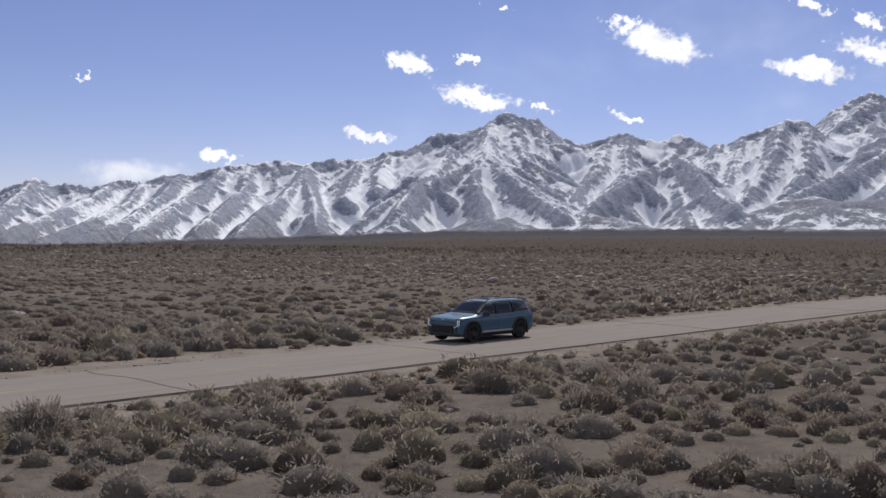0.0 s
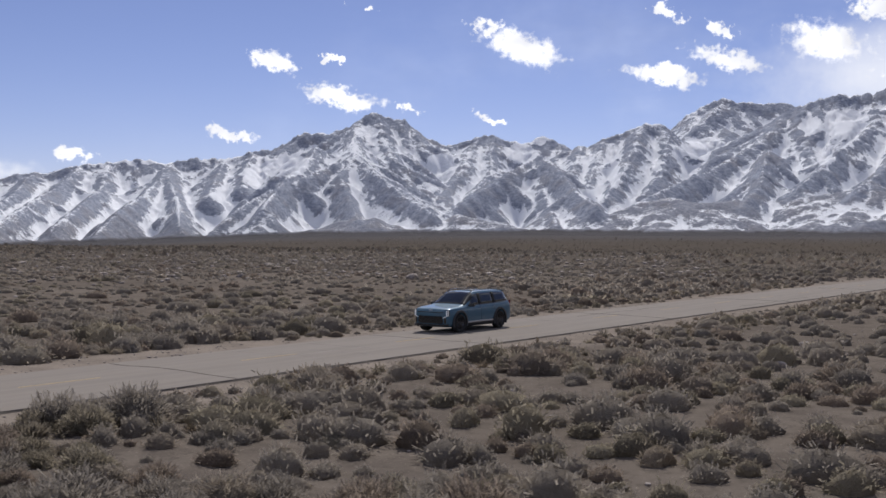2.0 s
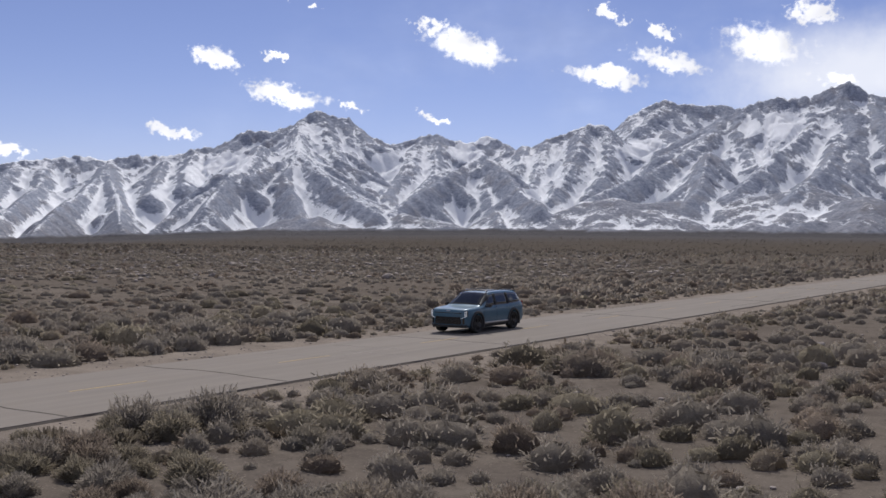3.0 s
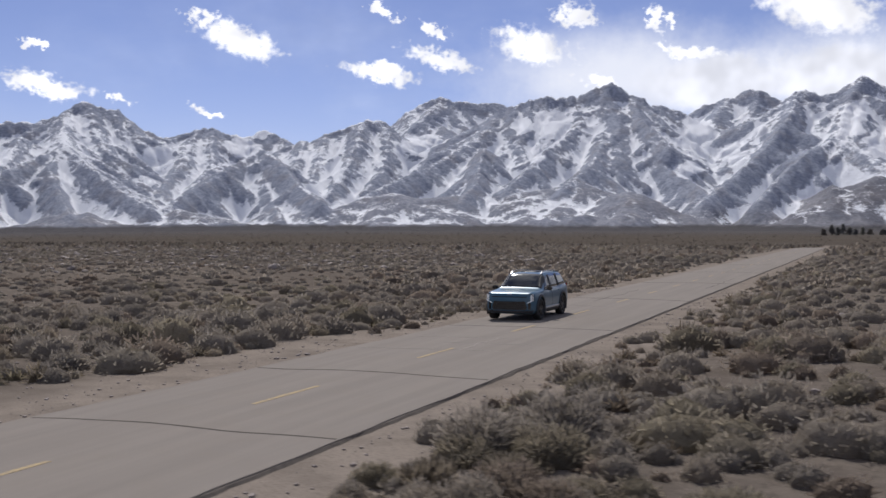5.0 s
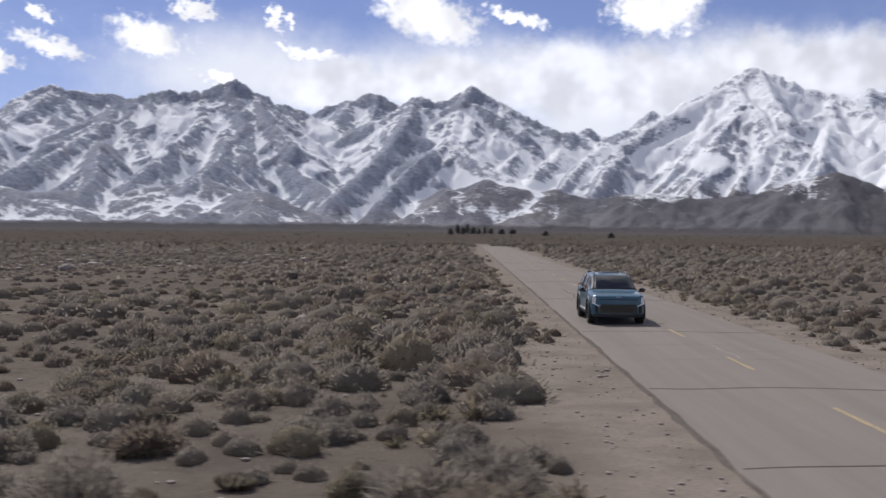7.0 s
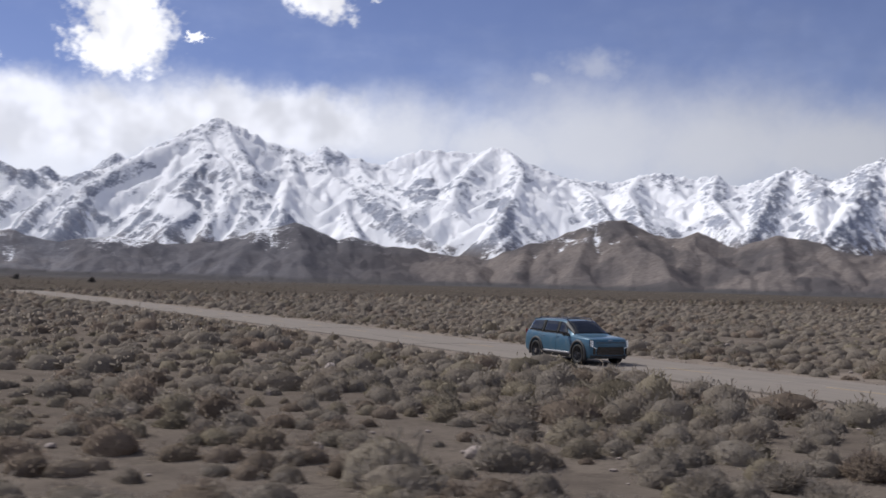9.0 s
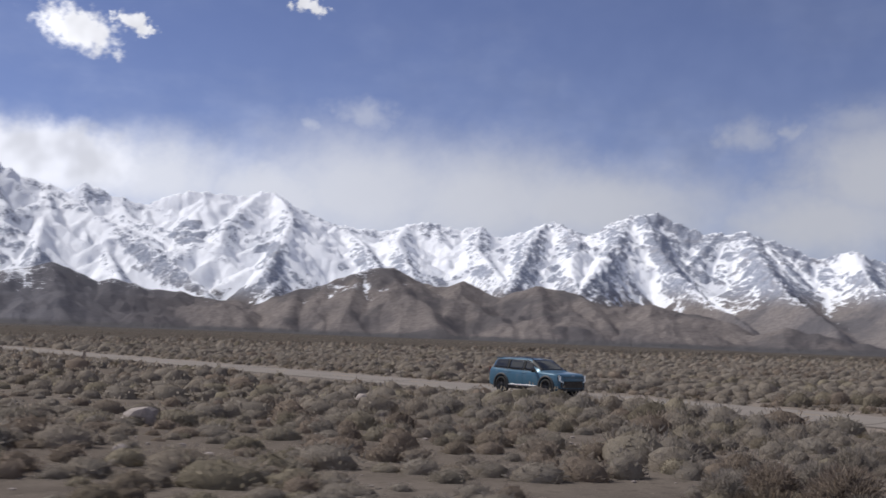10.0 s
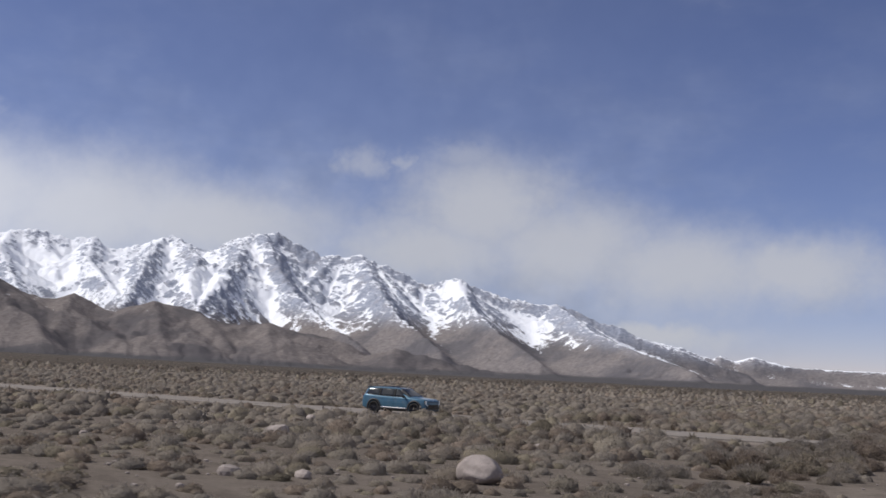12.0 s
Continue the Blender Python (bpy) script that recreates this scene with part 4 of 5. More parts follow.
def lamp_material():
    m, n = material("daytime_lamp")
    k = n.noise(n.put("ShaderNodeTexCoord", 3), 20.0)
    n.put("ShaderNodeOutputMaterial", ins={0: n.put("ShaderNodeBsdfPrincipled", 0, {"Base Color": (0.8, 0.82, 0.85, 1), "Roughness": n.ramp(k, 0, 1, 0.1, 0.3), "Emission Color": (0.95, 0.97, 1, 1), "Emission Strength": 0.15})})
    return m


PAINT, GLASS, LAMP = paint_material(), glass_material(), lamp_material()
CLADDING = plain("black_plastic_cladding", (0.022, 0.022, 0.024), 0.6, wear=0.25)
GLOSS_BLACK = plain("gloss_black_trim", (0.012, 0.012, 0.014), 0.18, wear=0.2, coat=0.6)
RUBBER = plain("tyre_rubber", (0.02, 0.019, 0.018), 0.85, wear=0.3, scale=25)
ALLOY = plain("dark_machined_alloy", (0.06, 0.06, 0.065), 0.35, 0.8, wear=0.3)
SATIN = plain("satin_silver_trim", (0.42, 0.42, 0.43), 0.4, 0.8)
RED_LENS = plain("red_lens", (0.25, 0.01, 0.01), 0.15, coat=0.8)
ROOF_GLASS = plain("dusty_dark_glass", (0.014, 0.018, 0.022), 0.35, spec=0.08)
VOID = plain("dark_underbody", (0.012, 0.012, 0.012), 0.9)

# along the car (front is negative): half width, roof line, belt line, half width of the roof, underside
STATIONS = [(-2.49, 0.7, 0.9, 0.84, 0.6, 0.42), (-2.44, 0.84, 1.0, 0.95, 0.72, 0.3), (-2.3, 0.935, 1.055, 1.005, 0.8, 0.24), (-2.0, 0.975, 1.085, 1.035, 0.82, 0.22), (-1.6, 0.99, 1.11, 1.055, 0.82, 0.22), (-1.28, 0.985, 1.135, 1.07, 0.8, 0.22), (-1.12, 0.98, 1.235, 1.075, 0.775, 0.22), (-0.78, 0.975, 1.47, 1.08, 0.71, 0.22), (-0.45, 0.97, 1.665, 1.085, 0.705, 0.22),
            (-0.22, 0.97, 1.71, 1.085, 0.695, 0.22), (0.3, 0.97, 1.735, 1.09, 0.69, 0.22), (1.0, 0.975, 1.735, 1.1, 0.685, 0.22), (1.6, 0.985, 1.72, 1.13, 0.675, 0.22), (2.08, 0.98, 1.7, 1.16, 0.66, 0.24), (2.22, 0.965, 1.63, 1.16, 0.645, 0.26), (2.39, 0.94, 1.22, 1.13, 0.66, 0.3), (2.45, 0.9, 1.08, 1.02, 0.7, 0.36), (2.51, 0.78, 0.96, 0.9, 0.62, 0.46)]


def half_profile(w, top, belt, wt, low):
    """Half of a cross section, from the underside round to the middle of the top."""
    pts = [(0, low), (w * 0.82, low), (w * 0.95, low + 0.06), (w * 0.985, 0.5 * (low + 0.55)), (w, 0.62), (w * 0.995, 0.5 * (0.62 + belt)), (w * 0.975, belt - 0.05), (w * 0.945, belt)]
    rise = top - belt
    for k in (0.12, 0.5, 0.86):
        pts.append((w * 0.945 + (wt - w * 0.945) * (k ** 0.9), belt + rise * k))
    pts += [(wt * 0.93, belt + rise * 0.965), (wt * 0.55, top - 0.003), (0, top + 0.008)]
    return pts


def body_grid():
    g = []
    for y, *dims in STATIONS:
        h = half_profile(*dims)
        ring = [(x, y, z) for x, z in h] + [(-x, y, z) for x, z in h[-2:0:-1]]
        g.append(ring)
    return np.array(g)


GRID = body_grid()
HALF = 14                       # points of a half section


def skin(y, k):
    """A point of the left flank at y and profile place k, between the stations."""
    ys = [s[0] for s in STATIONS]
    k0 = min(int(k), HALF - 2)
    f = k - k0
    a = GRID[:, k0] * (1 - f) + GRID[:, k0 + 1] * f
    return Vector((float(np.interp(y, ys, a[:, 0])), y, float(np.interp(y, ys, a[:, 2]))))


def patch(rows, thick, sx=1):
    """A curved panel from rows of points, with its thickness inward."""
    bm = bmesh.new()
    g = [[bm.verts.new((p.x * sx, p.y, p.z)) for p in row] for row in rows]
    fs = []
    for r0, r1 in zip(g[:-1], g[1:]):
        for a, b, c, d in zip(r0[:-1], r0[1:], r1[1:], r1[:-1]):
            fs.append(bm.faces.new((a, b, c, d)))
    bmesh.ops.recalc_face_normals(bm, faces=fs)
    mid = sum((f.calc_center_median() for f in fs), Vector()) / len(fs)
    out = sum((f.normal * f.calc_area() for f in fs), Vector())
    if out.dot(mid - Vector((0, mid.y * 0.7, 0.6))) < 0:
        bmesh.ops.reverse_faces(bm, faces=fs)
    bm.normal_update()
    for v in bm.verts:
        v.co += v.normal * thick * 0.5
    bmesh.ops.solidify(bm, geom=bm.faces[:], thickness=thick)
    for f in bm.faces:
        f.smooth = True
    return bm


def box(sx, sy, sz, at=(0, 0, 0), bevel=0.01, turn=(0, 0, 0)):
    bm = bmesh.new()
    bmesh.ops.create_cube(bm, size=1, matrix=Matrix.Diagonal((sx, sy, sz, 1)))
    if bevel:
        bmesh.ops.bevel(bm, geom=bm.edges[:], offset=min(bevel, 0.45 * min(sx, sy, sz)), segments=2, affect="EDGES")
    bm.transform(pose(*at, *turn))
    return bm


def lathe(profile, n=32, axis_x=True):
    """profile: (radius, along); turned round the x axis."""
    bm = bmesh.new()
    rings = [[bm.verts.new((a, r * math.cos(t), r * math.sin(t))) for t in [2 * math.pi * i / n for i in range(n)]] for r, a in profile]
    for p, q in zip(rings[:-1], rings[1:]):
        for i in range(n):
            f = bm.faces.new((p[i], p[(i + 1) % n], q[(i + 1) % n], q[i]))
            f.smooth = True
    bmesh.ops.recalc_face_normals(bm, faces=bm.faces[:])
    return bm


def merge(bm, other):
    me = bpy.data.meshes.new("tmp")
    other.to_mesh(me)
    other.free()
    bm.from_mesh(me)
    bpy.data.meshes.remove(me)
    return bm


AXLE_F, AXLE_R, WHEEL_Z = -1.61, 1.49, 0.392


def car_body_mesh():
    n, m = GRID.shape[0], GRID.shape[1]
    bm = bmesh.new()
    v = [[bm.verts.new(GRID[i, j]) for j in range(m)] for i in range(n)]
    for i in range(n - 1):
        for j in range(m):
            bm.faces.new((v[i][j], v[i][(j + 1) % m], v[i + 1][(j + 1) % m], v[i + 1][j]))
    bm.faces.new(v[0])
    bm.faces.new(v[-1][::-1])
    bmesh.ops.recalc_face_normals(bm, faces=bm.faces[:])
    for f in bm.faces:
        f.smooth = True
    me = bpy.data.meshes.new("shell")
    bm.to_mesh(me)
    bm.free()
    shell = new("shell", me)
    sub = shell.modifiers.new("sub", "SUBSURF")
    sub.levels = sub.render_levels = 2
    cutters = []
    for y in (AXLE_F, AXLE_R):
        c = lathe([(0.0001, -1.3), (0.455, -1.3), (0.455, 1.3), (0.0001, 1.3)], 40)
        c.transform(Matrix.Translation((0, y, WHEEL_Z + 0.02)))
        bmesh.ops.remove_doubles(c, verts=c.verts[:], dist=0.001)
        cm = bpy.data.meshes.new("cutter")
        c.to_mesh(cm)
        c.free()
        co = new("cutter", cm)
        b = shell.modifiers.new("cut", "BOOLEAN")
        b.operation, b.object, b.solver = "DIFFERENCE", co, "EXACT"
        cutters.append(co)
    got = bpy.data.meshes.new_from_object(shell.evaluated_get(bpy.context.evaluated_depsgraph_get()))
    for o in cutters + [shell]:
        d = o.data
        bpy.data.objects.remove(o)
        bpy.data.meshes.remove(d)
    return got


def build_wheel(parent, side, y):
    w = new("wheel")
    w.parent = parent
    w.location = (side * 0.86, y, WHEEL_Z)
    s = side
    part("tyre", lathe([(0.285, -0.115 * s), (0.335, -0.135 * s), (0.375, -0.13 * s), (0.39, -0.1 * s), (0.392, 0.0), (0.39, 0.1 * s), (0.375, 0.13 * s), (0.335, 0.135 * s), (0.285, 0.115 * s), (0.285, -0.115 * s)], 40), RUBBER, w)
    rim = lathe([(0.287, 0.118 * s), (0.287, 0.1 * s), (0.26, 0.09 * s), (0.255, -0.1 * s), (0.0005, -0.09 * s)], 36)
    hub = lathe([(0.0005, 0.1 * s), (0.05, 0.1 * s), (0.06, 0.08 * s), (0.07, 0.04 * s)], 16)
    merge(rim, hub)
    for i in range(10):
        a = 2 * math.pi * (i // 2) / 5 + (0.22 if i % 2 else -0.22)
        spoke = box(0.035, 0.05, 0.215, (0.088 * s, 0, 0.165), 0.01)
        spoke.transform(Matrix.Rotation(a, 4, "X"))
        merge(rim, spoke)
    part("rim", rim, ALLOY, w, "dark five-spoke alloy rim")
    return w


def arch(y, side):
    """Plastic lip round a wheel opening."""
    bm = bmesh.new()
    n = 26
    rows = []
    for i in range(n + 1):
        t = math.radians(-22) + math.radians(224) * i / n
        ring = []
        for r, out in ((0.452, 0.93), (0.452, 1.0), (0.475, 1.008), (0.545, 0.998), (0.56, 0.955), (0.53, 0.9)):
            ring.append(bm.verts.new((side * out, y + r * math.cos(t), max(0.2, WHEEL_Z + 0.02 + r * math.sin(t)))))
        rows.append(ring)
    for p, q in zip(rows[:-1], rows[1:]):
        for i in range(len(p)):
            f = bm.faces.new((p[i], p[(i + 1) % len(p)], q[(i + 1) % len(p)], q[i]))
            f.smooth = True
    bmesh.ops.recalc_face_normals(bm, faces=bm.faces[:])
    return bm


def build_car():
    car = new("car")
    tagged(car, "boxy blue metallic sport utility car on the asphalt road", "car")
    me = car_body_mesh()
    me.materials.clear()
    me.materials.append(PAINT)
    body = new("body", me)
    body.parent = car
    part("underbody", box(1.42, 4.5, 0.4, (0, 0, 0.45), 0.05), VOID, car, "dark underbody")

    def lerp(a, b, k):
        return a + (b - a) * k

    def pane(y0, y1, k0, k1, side, slant0=0.0, slant1=0.0, n=8, thick=0.012):
        rows = []
        for j in range(5):
            k = lerp(k0, k1, j / 4)
            a, b = y0 + slant0 * j / 4, y1 + slant1 * j / 4
            rows.append([skin(lerp(a, b, i / n), k) for i in range(n + 1)])
        return patch(rows, thick, side)

    for side in (1, -1):
        part("side_window", pane(-0.98, -0.06, 7.9, 10.0, side, 0.62, 0.0), GLASS, car, "dark tinted glass")
        part("side_window", pane(0.02, 1.06, 7.9, 10.0, side), GLASS, car, "dark tinted glass")
        part("side_window", pane(1.14, 2.2, 8.0, 10.0, side, 0.0, -0.16), GLASS, car, "dark tinted glass")
        part("pillar_trim", pane(-0.09, 0.05, 7.9, 10.0, side, n=2, thick=0.018), VOID, car)
        part("pillar_trim", pane(1.03, 1.17, 7.9, 10.0, side, n=2, thick=0.018), VOID, car)
        a_pillar = [[skin(lerp(-1.2, -0.42, i / 8), k) for i in range(9)] for k in (9.2, 9.8, 10.6, 11.05)]
        part("front_pillar", patch(a_pillar, 0.01, side), CLADDING, car)
        part("belt_trim", pane(-1.0, 2.1, 7.55, 7.85, side, n=16, thick=0.012), GLOSS_BLACK, car)
        # lower flank: sill, bright strip, door lines, handles
        part("sill_cladding", pane(-1.12, 1.06, 1.2, 3.2, side, n=10, thick=0.03), CLADDING, car)
        part("sill_strip", pane(-1.05, 1.0, 3.0, 3.3, side, n=10, thick=0.05), SATIN, car, "satin silver sill strip")
        for y in (-1.08, 0.0, 1.08):
            part("door_seam", pane(y - 0.006, y + 0.006, 3.4, 7.5, side, n=1, thick=0.004), VOID, car)
        for y in (-0.18, 0.86):
            part("door_handle", pane(y, y + 0.2, 5.75, 6.0, side, n=3, thick=0.02), PAINT, car)
        part("wheel_arch", arch(AXLE_F, side), CLADDING, car, "black plastic wheel arch")
        part("wheel_arch", arch(AXLE_R, side), CLADDING, car, "black plastic wheel arch")
        for y in (AXLE_F, AXLE_R):
            build_wheel(car, side, y)
        # mirror
        mir = part("door_mirror", box(0.24, 0.16, 0.15, (side * 1.08, -0.86, 1.15), 0.045, (0, 0, side * 10)), GLOSS_BLACK, car, "gloss black door mirror")
        part("mirror_arm", box(0.16, 0.07, 0.04, (side * 0.95, -0.86, 1.09), 0.015), GLOSS_BLACK, mir)
        # roof rail
        rail = bmesh.new()
        ys = [-0.42 + 2.35 * i / 12 for i in range(13)]
        ring = []
        for i, y in enumerate(ys):
            p = skin(y, 11.2)
            up = 0.055 if 0 < i < 12 else 0.0
            ring.append([rail.verts.new((side * (p.x + dx), y, p.z + up + dz)) for dx, dz in ((-0.022, -0.012), (0.022, -0.012), (0.018, 0.016), (-0.018, 0.016))])
        for p, q in zip(ring[:-1], ring[1:]):
            for i in range(4):
                rail.faces.new((p[i], p[(i + 1) % 4], q[(i + 1) % 4], q[i]))
        rail.faces.new(ring[0])
        rail.faces.new(ring[-1][::-1])
        bmesh.ops.recalc_face_normals(rail, faces=rail.faces[:])
        part("roof_rail", rail, GLOSS_BLACK, car, "black roof rail")
        # lamps
        head = part("headlight", box(0.15, 0.16, 0.27, (side * 0.83, -2.335, 0.86), 0.03, (-6, 0, side * 24)), GLOSS_BLACK, car, "dark upright headlight")
        part("lamp_strip", box(0.022, 0.03, 0.25, (side * 0.885, -2.4, 0.865), 0.006, (-6, 0, side * 24)), LAMP, head, "white light strip")
        for i in range(3):
            part("lamp_cube", box(0.05, 0.03, 0.05, (side * 0.825, -2.428, 0.79 + 0.07 * i), 0.008, (-6, 0, side * 24)), LAMP, head)
        part("lamp_sweep", box(0.24, 0.022, 0.02, (side * 0.775, -2.462, 0.705), 0.005, (0, side * -24, side * 16)), LAMP, head, "white light strip")
        part("tail_light", box(0.06, 0.07, 0.5, (side * 0.86, 2.425, 0.99), 0.02, (0, 0, side * -25)), RED_LENS, car, "upright red tail light")
        part("air_curtain", box(0.1, 0.06, 0.26, (side * 0.76, -2.45, 0.55), 0.02, (0, 0, side * 20)), GLOSS_BLACK, car)
        part("bumper_corner", box(0.3, 0.2, 0.12, (side * 0.74, -2.37, 0.36), 0.04, (0, 0, side * 26)), CLADDING, car)
    rows = []
    for y in (-1.2, -1.1, -0.95, -0.78, -0.6, -0.45, -0.38):
        row = []
        for s in (-1, -0.72, -0.4, 0, 0.4, 0.72, 1):
            p = skin(y, 13 - abs(s) * 2.15)
            row.append(Vector((math.copysign(p.x, s) if s else 0.0, p.y, p.z)))
        rows.append(row)
    part("windscreen", patch(rows, 0.014), GLASS, car, "dark raked windscreen")
    rows = []
    for y in (2.2, 2.25, 2.3, 2.35, 2.39):
        row = []
        for s in (-1, -0.6, 0, 0.6, 1):
            p = skin(y, 13 - abs(s) * 2.0)
            row.append(Vector((math.copysign(p.x, s) if s else 0.0, p.y, p.z)))
        rows.append(row)
    part("rear_window", patch(rows, 0.014), GLASS, car, "dark tinted glass")
    rows = []
    for y in (0.0, 0.4, 0.8, 1.2, 1.5):
        row = []
        for s in (-0.8, -0.4, 0, 0.4, 0.8):
            p = skin(y, 13 - abs(s) * 1.2)
            row.append(Vector((math.copysign(p.x, s) if s else 0.0, p.y, p.z)))
        rows.append(row)
    part("roof_glass", patch(rows, 0.01), ROOF_GLASS, car, "dark glass roof panel")
    part("spoiler", box(1.16, 0.22, 0.05, (0, 2.2, 1.675), 0.02, (-4, 0, 0)), PAINT, car)
    # face
    grille = bmesh.new()
    outline = [(-0.62, 0.40), (-0.68, 0.50), (-0.60, 0.73), (0.60, 0.73), (0.68, 0.50), (0.62, 0.40)]
    fr = [grille.verts.new((x, -2.512 + 0.05 * abs(x) ** 2, z)) for x, z in outline]
    bk = [grille.verts.new((x, -2.35, z)) for x, z in outline]
    grille.faces.new(fr)
    grille.faces.new(bk[::-1])
    for i in range(6):
        grille.faces.new((fr[i], bk[i], bk[(i + 1) % 6], fr[(i + 1) % 6]))
    bmesh.ops.recalc_face_normals(grille, faces=grille.faces[:])
    bmesh.ops.bevel(grille, geom=grille.edges[:], offset=0.012, segments=2, affect="EDGES")
    g = part("grille", grille, GLOSS_BLACK, car, "broad black lower grille")
    for i in range(5):
        part("grille_bar", box(1.14 + 0.03 * (2 - i) * (i > 2), 0.02, 0.014, (0, -2.512, 0.45 + 0.056 * i), 0.004), CLADDING, g)
    part("bumper_lip", box(1.5, 0.16, 0.08, (0, -2.42, 0.33), 0.03), CLADDING, car, "black bumper lip")
    part("skid_plate", box(0.9, 0.1, 0.05, (0, -2.45, 0.345), 0.015), ALLOY, car, "dark alloy skid plate")
    part("bonnet_line", box(1.36, 0.03, 0.028, (0, -2.485, 0.885), 0.008), GLOSS_BLACK, car)
    part("emblem", box(0.2, 0.012, 0.035, (0, -2.455, 0.975), 0.005, (-25, 0, 0)), SATIN, car, "small silver emblem")
    part("rear_bumper", box(1.66, 0.16, 0.3, (0, 2.44, 0.5), 0.06), CLADDING, car, "black rear bumper")
    part("rear_wiper", box(0.4, 0.02, 0.02, (0.1, 2.36, 1.2), 0.006), GLOSS_BLACK, car)
    car.location = (0, 0, float(road_z(0.0, 0.0)) + 0.002)
    return car


build_car()

# ---------------------------------------------------------------- road markings
def yellow_material():
    m, n = material("worn_yellow_line")
    p = here(n)
    worn = n.ramp(n.noise(p, 16.0, 5.0, 0.7), 0.42, 0.6, 0.0, 0.7)
    return surface(m, n, n.mix(worn, (0.42, 0.325, 0.185, 1), (0.22, 0.195, 0.17, 1)), 1.0, spec=0.05)


YELLOW = yellow_material()
TAR = plain("crack_sealing_tar", (0.082, 0.074, 0.066), 1.0, wear=0.3, scale=4, spec=0.02)


def strip(name, xs, ys, width, mat, lift, seed, axis, label):
    """A thin worn band on the road, along (axis 1) or across it (axis 0)."""
    bm = bmesh.new()
    rows = []
    for i, (x, y) in enumerate(zip(xs, ys)):
        w = width * (1 + 0.35 * float(wave(np.array(i * 0.7), np.array(seed * 1.3), 5)))
        a = (x - (w / 2 if axis else 0), y - (0 if axis else w / 2))
        b = (x + (w / 2 if axis else 0), y + (0 if axis else w / 2))
        rows.append([bm.verts.new((*q, float(road_z(q[0], q[1])) + h)) for q, h in ((a, -0.01), (a, lift), (b, lift), (b, -0.01))])
    for p, q in zip(rows[:-1], rows[1:]):
        for i in range(3):
            bm.faces.new((p[i], q[i], q[i + 1], p[i + 1]))
    bmesh.ops.recalc_face_normals(bm, faces=bm.faces[:])
    return part(name, bm, mat, road, label)


for i in range(-6, 24):
    y0 = -22.8 + 8.05 * i
    strip("lane_dash", [1.45] * 5, [y0 + 0.65 * j for j in range(5)], 0.11, YELLOW, 0.005, i, 1, "worn yellow centre line dash")
for i, (y0, w, skew) in enumerate([(-17.7, 0.07, 0.02), (-4.8, 0.05, 0.0), (-25.2, 0.06, 0.03), (12.5, 0.1, -0.1), (31.0, 0.12, 0.05), (52.0, 0.12, 0.0), (75.0, 0.14, 0.0)]):
    xs = np.linspace(ROAD_L + 0.05, ROAD_R - 0.05, 16)
    ys = y0 + skew * (xs - 1.5) + 0.22 * wave(xs / 1.7, xs * 0 + y0, 17)
    strip("road_crack", xs, ys, w, TAR, 0.004, i, 0, "dark tar-sealed crack across the road")
for i, (x0, a, b) in enumerate([(0.2, 10, 22), (3.6, 24, 40)]):
    ys = np.arange(a, b, 0.6)
    xs = x0 + 0.3 * wave(ys / 3.0, ys * 0 + i, 19)
    strip("road_crack", xs, ys, 0.04, TAR, 0.004, 40 + i, 1, "thin dark crack along the road")


# crumbled edge; the shade of the edge drop is put into its dark colour
SHADED_CRUMBLE = plain("shaded_crumbled_asphalt", (0.115, 0.101, 0.09), 1.0, wear=0.45, scale=6, spec=0.02)
for side, x0 in ((-1, ROAD_L), (1, ROAD_R)):
    ys = np.arange(-70, 140, 0.35)
    inner = x0 - side * 0.04 + 0 * ys
    outer = x0 + side * (0.1 + 0.12 * rough(ys / 0.9, ys * 0 + 5.0 * side, 3, 31))
    X = np.stack([inner, (inner + outer) / 2, outer])
    Y = np.broadcast_to(ys, X.shape)
    Z = ground_z(X, Y) + np.array([[0.03], [0.04], [-0.02]])
    faces = grid_faces(3, len(ys))
    band = sheet("road_edge", np.stack([X, Y, Z], -1).reshape(-1, 3), faces[:, ::-1], SHADED_CRUMBLE, False)
    band.parent = road
    band["label"] = "crumbling asphalt edge, its colour darkened for the shade of the drop"
PALE = plain("pale_filled_crack", (0.3, 0.275, 0.25), 1.0, wear=0.25, scale=5, spec=0.02)
for i, (y0, x0, x1) in enumerate([(-9.0, -0.9, 2.4), (-12.6, -1.2, 3.1), (-10.6, 0.6, 3.4), (6.5, -0.8, 2.0)]):
    xs = np.linspace(x0, x1, 12)
    ys = y0 + 0.2 * wave(xs / 1.1, xs * 0 + y0, 18) + 0.05 * (xs - 1.5)
    strip("road_crack", xs, ys, 0.035, PALE, 0.004, 60 + i, 0, "thin pale crack across the road")
ys = np.arange(-12.4, -8.6, 0.35)
strip("road_crack", 1.75 + 0.25 * wave(ys / 1.6, ys * 0 + 4.0, 20), ys, 0.04, PALE, 0.004, 70, 1, "thin pale crack along the road")


# ---------------------------------------------------------------- desert shrubs
rs = np.random.RandomState(5)


